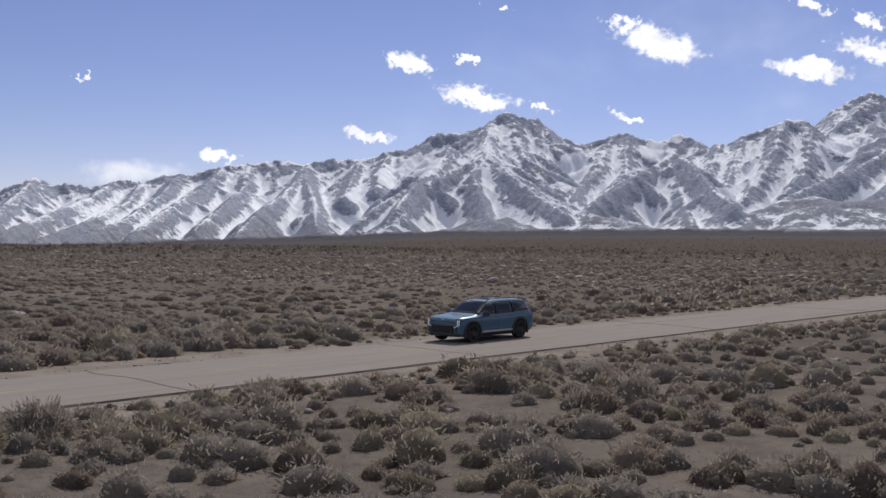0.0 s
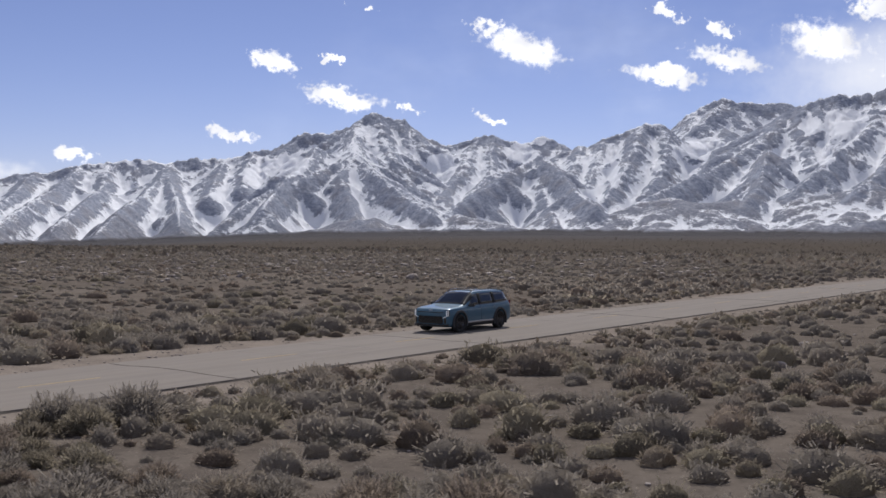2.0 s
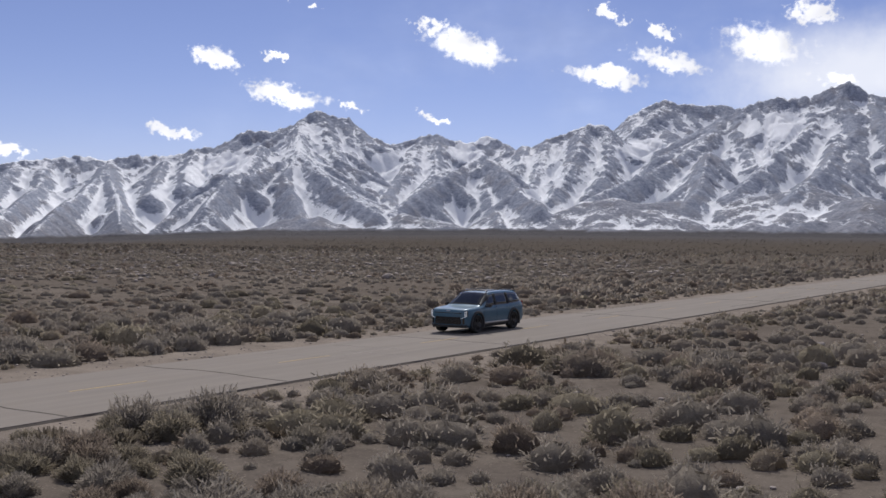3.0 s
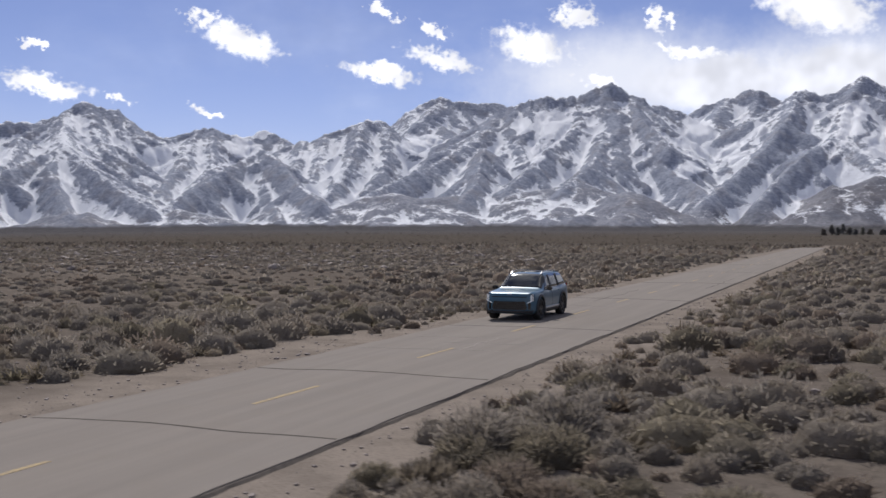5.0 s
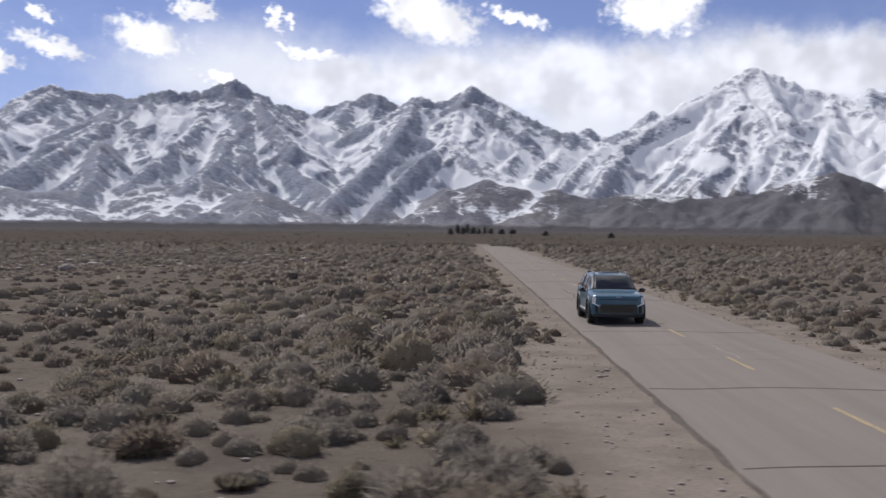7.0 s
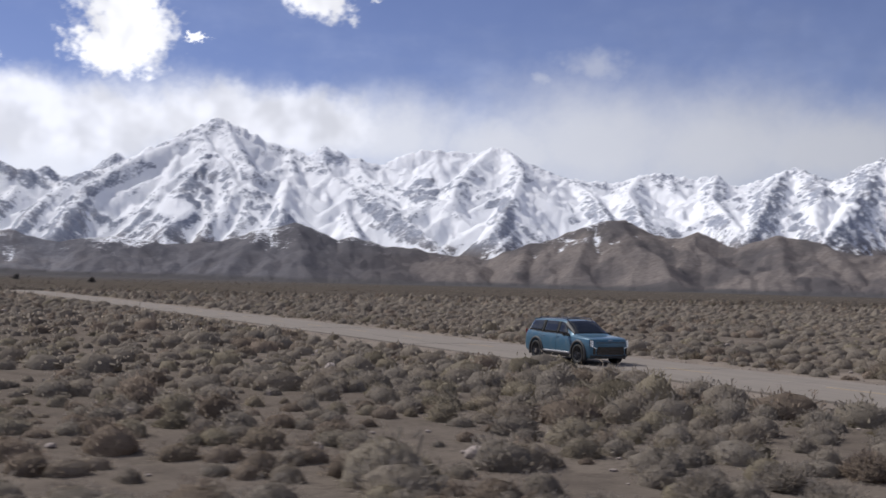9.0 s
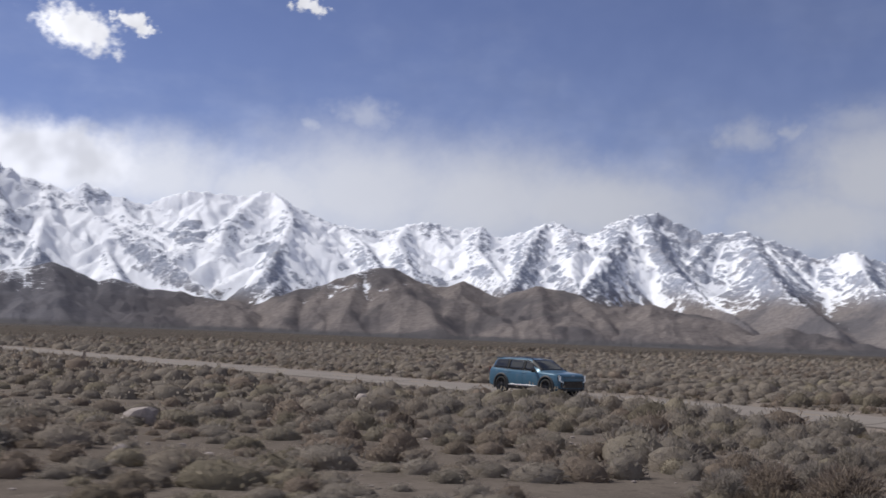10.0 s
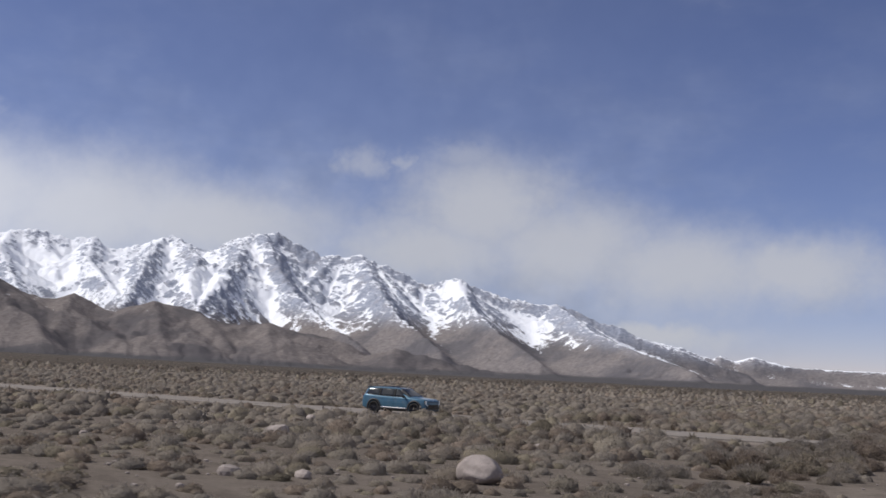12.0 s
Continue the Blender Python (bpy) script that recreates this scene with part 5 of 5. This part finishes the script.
def shrub_shape(seed, around, up, sprigs, wide=0.5, tall=0.44, leaf=0.1, core=1.0, broad=0.16):
    """A low shrub: a lumpy rounded heart, wrapped in fine twigs that point out and up. Returns vertices, quads and which quads are smooth."""
    g = np.random.RandomState(seed)
    a1, a2, a3 = g.uniform(0, 6.28, 3)
    verts, quads = [], []
    for j in range(up + 1):
        phi = math.pi * (0.006 + 0.594 * j / up)
        for i in range(around):
            t = 2 * math.pi * i / around
            lump = 1 + 0.12 * math.sin(2 * t + a1) + 0.1 * math.sin(3 * t + a2 + 4 * phi) + 0.08 * math.sin(5 * t + a3) + g.uniform(-0.1, 0.1) - 0.14
            verts.append((math.sin(phi) * math.cos(t) * wide * lump, math.sin(phi) * math.sin(t) * wide * lump, max(-0.03, (math.cos(phi) * 0.9 + 0.12) * tall * (0.6 + 0.4 * lump))))
    for j in range(up):
        for i in range(around):
            k = (i + 1) % around
            quads.append((j * around + i, (j + 1) * around + i, (j + 1) * around + k, j * around + k))
    smooth = [True] * len(quads)
    verts, quads = np.array(verts) * np.array([core, core, core]), np.array(quads)
    if sprigs:
        n = sprigs
        t, phi = g.uniform(0, 2 * np.pi, n), np.arccos(g.uniform(-0.05, 1.0, n))
        d = np.stack([np.sin(phi) * np.cos(t), np.sin(phi) * np.sin(t), np.cos(phi)], -1)
        lobe = 1 + 0.13 * np.sin(2 * t + a1) + 0.11 * np.sin(3 * t + a2 + 4 * phi) + 0.1 * np.sin(5 * t + a3) * np.sin(3 * phi) - 0.1
        c = d * (lobe * (core - 0.08 + 0.2 * g.rand(n)))[:, None] * np.array([wide, wide, tall])
        c[:, 2] = np.maximum(c[:, 2] + 0.06 * tall, 0.015)
        out = d + np.array([0, 0, 0.25]) + g.normal(0, 0.5, (n, 3))
        out /= np.linalg.norm(out, axis=1)[:, None]
        side = np.cross(out, g.normal(0, 1, (n, 3)))
        side /= np.linalg.norm(side, axis=1)[:, None]
        L = leaf * g.uniform(0.5, 1.5, n)[:, None]
        q = np.stack([c - side * L * broad * 0.6, c + side * L * broad * 0.6, c + side * L * broad * 0.45 + out * L, c - side * L * broad * 0.45 + out * L], 1)
        quads = np.concatenate([quads, len(verts) + np.arange(4 * n).reshape(-1, 4)])
        verts = np.concatenate([verts, q.reshape(-1, 3)])
        smooth += [False] * n
    return verts, quads, np.array(smooth)


def leaf_cloud(n, wide, tall, leaf, seed):
    """Quads of a ragged puff of foliage."""
    g = np.random.RandomState(seed)
    d = g.normal(0, 1, (n, 3))
    d /= np.linalg.norm(d, axis=1)[:, None]
    c = d * np.array([wide, wide, tall]) * g.uniform(0.4, 1.0, n)[:, None]
    a, b = g.normal(0, 1, (n, 3)), g.normal(0, 1, (n, 3))
    a /= np.linalg.norm(a, axis=1)[:, None]
    b /= np.linalg.norm(b, axis=1)[:, None]
    return np.stack([c - a * leaf * 0.5, c - b * leaf * 0.4, c + a * leaf * 0.5, c + b * leaf * 0.4], 1)


def grass_quads(n, wide, tall, seed):
    """Quads of a tuft of dry grass or a broom-like bush."""
    g = np.random.RandomState(seed)
    t, r = g.uniform(0, 2 * np.pi, n), g.uniform(0, 1, n) ** 0.6
    foot = np.stack([np.cos(t) * r * wide * 0.35, np.sin(t) * r * wide * 0.35, np.zeros(n)], -1)
    tip = np.stack([np.cos(t) * r * wide, np.sin(t) * r * wide, tall * g.uniform(0.6, 1.0, n) * (1 - 0.35 * r * r)], -1)
    s = np.stack([-np.sin(t + g.normal(0, 0.8, n)), np.cos(t + g.normal(0, 0.8, n)), np.zeros(n)], -1) * 0.009
    mid = foot * 0.4 + tip * 0.6
    return np.concatenate([np.stack([foot - s, foot + s, mid + s * 1.6, mid - s * 1.6], 1), np.stack([mid - s * 2.6, mid + s * 2.6, tip + s * 1.2, tip - s * 1.2], 1)])


def stem_mesh(seed):
    """A spray of woody stems from one root."""
    g = np.random.RandomState(seed)
    verts, faces = [], []
    for i in range(11):
        a, lean, long = g.uniform(0, 6.28), g.uniform(0.2, 1.15), g.uniform(0.3, 0.5)
        tip = np.array([math.cos(a) * math.sin(lean), math.sin(a) * math.sin(lean), math.cos(lean) * 0.9]) * long
        mid = tip * 0.55 + np.array([0, 0, 0.05])
        b = len(verts)
        for p, w in ((np.zeros(3), 0.016), (mid, 0.011), (tip, 0.005)):
            for k in range(3):
                verts.append((p[0] + w * math.cos(2.1 * k), p[1] + w * math.sin(2.1 * k), p[2]))
        for r in (0, 3):
            for k in range(3):
                faces.append((b + r + k, b + r + (k + 1) % 3, b + r + 3 + (k + 1) % 3, b + r + 3 + k))
    me = bpy.data.meshes.new("stem")
    me.from_pydata(verts, [], faces)
    me.materials.append(TWIG)
    return me


def quad_mesh(name, q, mat):
    me = bpy.data.meshes.new(name)
    me.from_pydata(q.reshape(-1, 3).tolist(), [], np.arange(len(q) * 4).reshape(-1, 4).tolist())
    me.materials.append(mat)
    return me


def far_from_path(x, y):
    """Metres from the line along which the eye goes."""
    a, b = np.array([31.0, -35.0]), np.array([-60.5, -38.0])
    d = b - a
    k = np.clip(((x - a[0]) * d[0] + (y - a[1]) * d[1]) / (d @ d), 0, 1)
    return np.hypot(x - a[0] - k * d[0], y - a[1] - k * d[1])


def scatter(x0, x1, y0, y1, cell, keep):
    gx, gy = np.meshgrid(np.arange(x0, x1, cell), np.arange(y0, y1, cell), indexing="ij")
    x, y = (gx + rs.uniform(-0.48, 0.48, gx.shape) * cell).ravel(), (gy + rs.uniform(-0.48, 0.48, gy.shape) * cell).ravel()
    clump = 0.5 + 0.5 * rough(x / 7, y / 7, 3, 6) + 0.3 * wave(x / 40, y / 40, 7)
    edge = 3.0 + 1.35 + 0.9 * wave(x / 5, y / 5, 8) + 1.2 * ((x < 1.43) & (y < -9))
    ok = (rs.rand(len(x)) < keep * np.clip(0.55 + 0.6 * clump, 0.2, 1.25)) & (np.abs(x - 1.43) > edge)
    return x[ok], y[ok]


def seen(x, y):
    """Only the land that lies before the path."""
    hit = np.zeros(len(x), bool)
    for k in np.linspace(0, 1, 12):
        ex, turn = 31 - 91 * k, -43 + 103 * k
        az = np.degrees(np.arctan2(x - ex, y + 38))
        hit |= np.abs(az - turn) < 27
    return hit


NEAR_SHAPES = [shrub_shape(50 + i, 12, 5, 1700, leaf=0.078, core=0.86, broad=0.14) for i in range(8)]
GRASS_SHAPES = [grass_quads(300, 0.46, 0.48, 70 + i) for i in range(3)]


def build_shrubs():
    # every shrub of the near and middle ground: place, size
    x, y = scatter(-140, 110, -36, 120, 1.02, 0.62)
    ax, ay = scatter(-64, 34, -36, -4, 1.05, 0.5)
    bx, by = scatter(-13, -5, -24, 60, 1.3, 0.35)                  # thicker growth along the western shoulder
    cx, cy = scatter(7.5, 36, -30, 2, 1.4, 0.32)                  # and east of the road
    x, y = np.concatenate([x, ax, bx, cx]), np.concatenate([y, ay, by, cy])
    ok = seen(x, y)
    x, y = x[ok], y[ok]
    d = far_from_path(x, y)
    x, y, d = x[d > 5], y[d > 5], d[d > 5]
    size = np.exp(rs.normal(-0.36, 0.36, len(x))) * (1 + 0.35 * wave(x / 11, y / 11, 14))
    size = np.where(rs.rand(len(x)) < 0.03, size * 1.5, size)
    size = np.clip(size, 0.3, 1.6) * np.where(np.abs(x - 1.43) < 5.4, 0.7, 1.0) * np.where((x < -4) & (x > -22), 1.2, 1.0) * np.where(x > 7, 1.12, 1.0)
    turn = rs.uniform(0, 2 * np.pi, len(x))
    z = ground_z(x, y) - 0.03
    order = np.argsort(far_from_path(x, y) + 0.12 * np.abs(x + 12) - size * 3)
    near = np.zeros(len(x), bool)
    near[order[:290]] = True
    meshes = []
    for v, f, smooth in NEAR_SHAPES:
        me = bpy.data.meshes.new("foliage")
        me.from_pydata(v.tolist(), [], f.tolist())
        me.polygons.foreach_set("use_smooth", smooth)
        me.materials.append(SAGE)
        meshes.append(me)
    stems = [stem_mesh(300 + i) for i in range(5)]
    tufts = [quad_mesh("grass_tuft", q, STRAW) for q in GRASS_SHAPES]
    for i in np.nonzero(near)[0]:
        k = rs.randint(10)
        grassy = k == 9 and (abs(x[i] - 1.5) < 12 or i % 2 == 0)
        ob = new("grass_tuft", tufts[rs.randint(3)]) if grassy else new("shrub")
        if not grassy:
            new("foliage", meshes[rs.randint(8)]).parent = ob
            new("stem", stems[i % 5]).parent = ob
        ob.matrix_basis = Matrix.LocRotScale((x[i], y[i], z[i]), Euler((0, 0, turn[i])), (size[i], size[i] * rs.uniform(0.85, 1.1), size[i] * rs.uniform(0.8, 1.1) * (0.8 if x[i] < -22 else 1.0)))
        if grassy:
            tagged(ob, "straw-coloured dry grass tuft growing from desert sand", "grass", group="dry grass tufts")
        else:
            tagged(ob, ("large " if size[i] > 1.2 else "small " if size[i] < 0.7 else "") + "grey-brown sagebrush shrub growing from desert sand", "shrub", group="sagebrush by the road")

    def pour(name, mask, shapes, label, mat=SAGE):
        idx = np.nonzero(mask)[0]
        vs, fs, sm, tone, count = [], [], [], [], 0
        kind = rs.randint(len(shapes), size=len(idx))
        for s, (v, f, smooth) in enumerate(shapes):
            j = idx[kind == s]
            if not len(j):
                continue
            c, n = np.cos(turn[j])[:, None], np.sin(turn[j])[:, None]
            sx = (size[j] * rs.uniform(0.85, 1.15, len(j)))[:, None]
            sz = (size[j] * rs.uniform(0.8, 1.15, len(j)) * np.where(x[j] < -22, 0.78, 1.0))[:, None]
            px = (v[None, :, 0] * c - v[None, :, 1] * n) * sx + x[j][:, None]
            py = (v[None, :, 0] * n + v[None, :, 1] * c) * sx + y[j][:, None]
            vs.append(np.stack([px, py, v[None, :, 2] * sz + z[j][:, None]], -1).reshape(-1, 3))
            fs.append((f[None] + (count + np.arange(len(j)) * len(v))[:, None, None]).reshape(-1, 4))
            sm.append(np.tile(smooth, len(j)))
            tone.append(np.repeat(np.clip(rs.rand(len(j)) * 0.7 + 0.15 + 0.35 * wave(x[j] / 16, y[j] / 16, 23), 0, 0.999), len(v)))
            count += len(j) * len(v)
        ob = sheet(name, np.concatenate(vs), np.concatenate(fs), mat, np.concatenate(sm), {"tone": np.concatenate(tone)})
        tagged(ob, label, "shrubs", kind="stuff")

    d = far_from_path(x, y)
    text = "grey-brown sagebrush scrub spread over desert sand"
    pour("sagebrush", ~near & (d < 28), [shrub_shape(90 + i, 10, 4, 190, leaf=0.072, core=0.89, broad=0.22) for i in range(8)], text)
    pour("sagebrush", ~near & (d >= 28) & (d < 60), [shrub_shape(100 + i, 8, 3, 38, tall=0.4, leaf=0.068, core=0.93, broad=0.44) for i in range(8)], text)
    pour("sagebrush", ~near & (d >= 60) & (d < 95), [shrub_shape(110 + i, 7, 2, 12, tall=0.38, leaf=0.13, core=0.92, broad=0.6) for i in range(8)], text)
    pour("sagebrush", ~near & (d >= 95), [shrub_shape(130 + i, 6, 2, 3, tall=0.37, leaf=0.22) for i in range(8)], text)
    # the plain under and behind the path
    x, y = scatter(-90, 60, -80, -28, 1.25, 0.5)
    ok = (~seen(x, y) | (far_from_path(x, y) <= 5)) & (rs.rand(len(x)) < 0.8)
    x, y = x[ok], y[ok]
    turn, z = rs.uniform(0, 2 * np.pi, len(x)), ground_z(x, y) - 0.03
    size = np.clip(np.exp(rs.normal(-0.2, 0.35, len(x))), 0.35, 1.6)
    pour("sagebrush", np.ones(len(x), bool), [shrub_shape(140 + i, 7, 2, 8, tall=0.4, leaf=0.2) for i in range(6)], text)
    # low growth along both shoulders
    x, y = scatter(-9, 12, -30, 60, 0.62, 0.5)
    ok = np.abs(x - 1.43) < 8.5
    x, y = x[ok], y[ok]
    turn, z = rs.uniform(0, 2 * np.pi, len(x)), ground_z(x, y) - 0.02
    size = np.clip(np.exp(rs.normal(-0.85, 0.35, len(x))), 0.2, 0.8)
    half = rs.rand(len(x)) < 0.5
    pour("sagebrush", half, [shrub_shape(170 + i, 7, 2, 40, leaf=0.12, core=0.85, broad=0.36) for i in range(5)], "small grey-brown sagebrush along the sandy road shoulder")
    pour("dry_grass", ~half, [shrub_shape(180 + i, 6, 2, 70, wide=0.5, tall=0.45, leaf=0.2, core=0.6, broad=0.15) for i in range(5)], "straw-coloured dry grass along the sandy road shoulder", STRAW)
    # the plain farther off
    x, y = scatter(-420, 480, -30, 520, 2.5, 0.56)
    ok = seen(x, y) & ~((x > -140) & (x < 110) & (y < 120)) & (rs.rand(len(x)) < 1 - 0.8 * ease(np.hypot(x - 20, y), 230, 540))
    x, y = x[ok], y[ok]
    turn, z = rs.uniform(0, 2 * np.pi, len(x)), ground_z(x, y) - 0.03
    size = np.clip(np.exp(rs.normal(0.22, 0.36, len(x))), 0.5, 2.6)
    # with distance more of the scrub takes the colour darkened for cloud shadow
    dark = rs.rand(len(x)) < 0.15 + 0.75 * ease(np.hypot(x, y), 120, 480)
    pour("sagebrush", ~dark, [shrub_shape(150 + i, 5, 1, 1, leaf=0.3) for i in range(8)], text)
    pour("blackbrush", dark, [shrub_shape(160 + i, 5, 1, 1, leaf=0.3) for i in range(8)], "scrub spread over the plain, its colour darkened for cloud shadow", SHADED_SCRUB)
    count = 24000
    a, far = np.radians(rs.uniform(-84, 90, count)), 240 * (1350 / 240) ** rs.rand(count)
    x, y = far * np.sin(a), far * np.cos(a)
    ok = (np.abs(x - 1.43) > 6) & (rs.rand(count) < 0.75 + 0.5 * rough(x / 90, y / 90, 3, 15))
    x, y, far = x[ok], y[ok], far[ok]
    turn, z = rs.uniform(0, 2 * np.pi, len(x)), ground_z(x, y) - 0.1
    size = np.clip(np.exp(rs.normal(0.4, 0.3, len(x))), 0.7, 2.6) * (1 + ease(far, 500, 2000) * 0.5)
    pour("blackbrush", np.ones(len(x), bool), [shrub_shape(190 + i, 4, 1, 1, leaf=0.3) for i in range(8)], "scrub far out on the plain, its colour darkened for cloud shadow", SHADED_SCRUB)


STRAW = brush_material("straw_grass", (0.15, 0.128, 0.1), (0.265, 0.23, 0.182), (0.25, 0.216, 0.17))
build_shrubs()


# ---------------------------------------------------------------- rocks
def rock_bm(seed, detail=2):
    bm = bmesh.new()
    bmesh.ops.create_icosphere(bm, subdivisions=detail, radius=1.0)
    g = np.random.RandomState(seed)
    cut = [Vector(g.normal(0, 1, 3)).normalized() for _ in range(7)]
    for v in bm.verts:
        p = v.co.copy()
        for c in cut:
            over = p.dot(c) - 0.72
            if over > 0:
                p -= c * over * 0.8
        p *= 1 + 0.09 * noise.noise(p * 2.3 + Vector((seed, 0, 0)))
        v.co = p
        v.co.z *= 0.72
    for f in bm.faces:
        f.smooth = detail > 2
    return bm


def build_rocks():
    shapes = []
    for i in range(6):
        me = bpy.data.meshes.new("rock")
        b = rock_bm(i + 3)
        b.to_mesh(me)
        b.free()
        me.materials.append(GRANITE)
        shapes.append(me)
    big = part("boulder", rock_bm(41, 4), GRANITE)
    x, y = -35.0, -24.4
    big.matrix_basis = Matrix.LocRotScale((x, y, float(ground_z(x, y)) + 0.2), Euler((0.1, 0, 0.7)), (0.78, 0.62, 0.72))
    tagged(big, "large rounded pale granite boulder among sagebrush", "boulder")
    places = [(-38.4, -21.2, 0.3), (-39.6, -19.8, 0.32), (-24.6, -9.4, 0.7), (-11.2, -1.1, 0.45), (-20.3, -12.0, 0.28), (-18.4, -18.5, 0.3), (-15.6, -19.7, 0.26)]
    for k in range(70):
        side = rs.rand() < 0.6
        places.append((rs.uniform(-48, -5) if side else rs.uniform(8, 26), rs.uniform(-28, 12), 0.1 + 0.13 * rs.rand() ** 2))
    for k in range(50):
        a, d = math.radians(rs.uniform(-58, -32)), rs.uniform(90, 180)
        places.append((27 + d * math.sin(a), -38 + d * math.cos(a), 0.22 + 0.4 * rs.rand() ** 2))
    for k, (x, y, s) in enumerate(places):
        ob = new("rock", shapes[k % 6])
        ob.matrix_basis = Matrix.LocRotScale((x, y, float(ground_z(x, y)) + s * 0.22), Euler((rs.uniform(-0.2, 0.2), rs.uniform(-0.2, 0.2), rs.uniform(0, 6))), (s, s * rs.uniform(0.7, 1.1), s * rs.uniform(0.65, 1.0)))
        tagged(ob, ("pale granite rock" if s > 0.35 else "small pale granite stone") + " lying on desert sand", "rock", group="scattered granite rocks")
    # the rest of the stony field and gravel
    b = rock_bm(9, 1)
    b.verts.ensure_lookup_table()
    vs, fs = np.array([v.co[:] for v in b.verts]), np.array([[v.index for v in f.verts] for f in b.faces])
    b.free()
    n1, n2, n3 = 1900, 1700, 2600
    a, d = np.radians(rs.uniform(-66, -22, n1)), rs.uniform(105, 300, n1)
    x = np.concatenate([27 + d * np.sin(a), rs.uniform(-60, 40, n2), 1.43 + np.where(rs.rand(n3) < 0.5, -1, 1) * (3.3 + 3.6 * rs.rand(n3) ** 1.3)])
    y = np.concatenate([-38 + d * np.cos(a), rs.uniform(-38, 40, n2), rs.uniform(-40, 25, n3)])
    s = np.concatenate([0.16 + 0.4 * rs.rand(n1) ** 3, 0.03 + 0.07 * rs.rand(n2) ** 2, 0.012 + 0.05 * rs.rand(n3) ** 3])
    ok = np.abs(x - 1.43) > 3.2
    x, y, s = x[ok], y[ok], s[ok]
    t = rs.uniform(0, 6.28, len(x))
    sq = rs.uniform(0.7, 1.2, len(x))
    px = (vs[None, :, 0] * np.cos(t)[:, None] - vs[None, :, 1] * np.sin(t)[:, None]) * s[:, None] * sq[:, None] + x[:, None]
    py = (vs[None, :, 0] * np.sin(t)[:, None] + vs[None, :, 1] * np.cos(t)[:, None]) * s[:, None] + y[:, None]
    pz = vs[None, :, 2] * s[:, None] * 0.8 + (ground_z(x, y) + s * 0.2)[:, None]
    f = fs[None] + (np.arange(len(x)) * len(vs))[:, None, None]
    g = sheet("gravel", np.stack([px, py, pz], -1).reshape(-1, 3), f.reshape(-1, 3), GRANITE, False)
    tagged(g, "pale granite stones strewn over the desert plain", "stones", kind="stuff")


build_rocks()


# ---------------------------------------------------------------- far trees by the end of the road
BARK = plain("grey_bark", (0.1, 0.08, 0.065), 0.9, wear=0.3)
# distance haze is put into the leaf colour, lighter and greyer than foliage
HAZED_LEAF = brush_material("hazed_evergreen", (0.13, 0.132, 0.132), (0.22, 0.22, 0.212), (0.21, 0.2, 0.185))


def build_tree(x, y, tall, wide, seed):
    g = np.random.RandomState(seed)
    tree = new("tree")
    tagged(tree, "dark bushy evergreen tree standing far out on the plain", "tree", group="far roadside trees")
    bm = bmesh.new()
    rings = []
    for i in range(6):
        k = i / 5
        rings.append([bm.verts.new((0.05 * tall * (1 - 0.85 * k) * math.cos(t) + 0.2 * math.sin(3 * k), 0.05 * tall * (1 - 0.85 * k) * math.sin(t), tall * 0.85 * k)) for t in [2 * math.pi * j / 7 for j in range(7)]])
    for p, q in zip(rings[:-1], rings[1:]):
        for j in range(7):
            bm.faces.new((p[j], p[(j + 1) % 7], q[(j + 1) % 7], q[j]))
    for j in range(7):                                           # limbs
        a, h = g.uniform(0, 6.28), tall * g.uniform(0.25, 0.7)
        limb = box(wide * 0.8, 0.06 * wide, 0.06 * wide, (0, 0, 0), 0)
        limb.transform(Matrix.Translation((math.cos(a) * wide * 0.35, math.sin(a) * wide * 0.35, h + wide * 0.15)) @ Matrix.Rotation(a, 4, "Z") @ Matrix.Rotation(-0.5, 4, "Y"))
        merge(bm, limb)
    part("trunk", bm, BARK, tree)
    q = []
    for j in range(46):
        k = g.rand()
        a, r = g.uniform(0, 6.28), wide * (0.25 + 0.55 * g.rand()) * (1.15 - 0.75 * k)
        c = np.array([math.cos(a) * r, math.sin(a) * r, tall * (0.16 + 0.8 * k)])
        q.append(leaf_cloud(22, wide * 0.34, wide * 0.36, wide * 0.26, seed * 50 + j) + c)
    me = quad_mesh("crown", np.concatenate(q), HAZED_LEAF)
    crown = new("crown", me)
    crown.parent = tree
    tree.location = (x, y, float(ground_z(x, y)) - 0.1)


for i, (az, dist, tall, wide) in enumerate([(-1.15, 980, 6.0, 3.5), (-0.75, 990, 9.5, 3.6), (-0.45, 1000, 7.5, 3.8), (-0.2, 1010, 10.0, 3.4), (0.1, 1000, 7.0, 4.0), (0.4, 990, 6.5, 3.2), (0.75, 1000, 8.0, 3.0), (1.1, 1010, 5.0, 3.4), (1.7, 1050, 5.0, 4.2), (2.3, 1060, 4.5, 4.6), (4.1, 900, 4.2, 3.4), (7.7, 820, 4.0, 3.2)]):
    build_tree(dist * math.sin(radians(az)), dist * math.cos(radians(az)), tall, wide, i + 1)
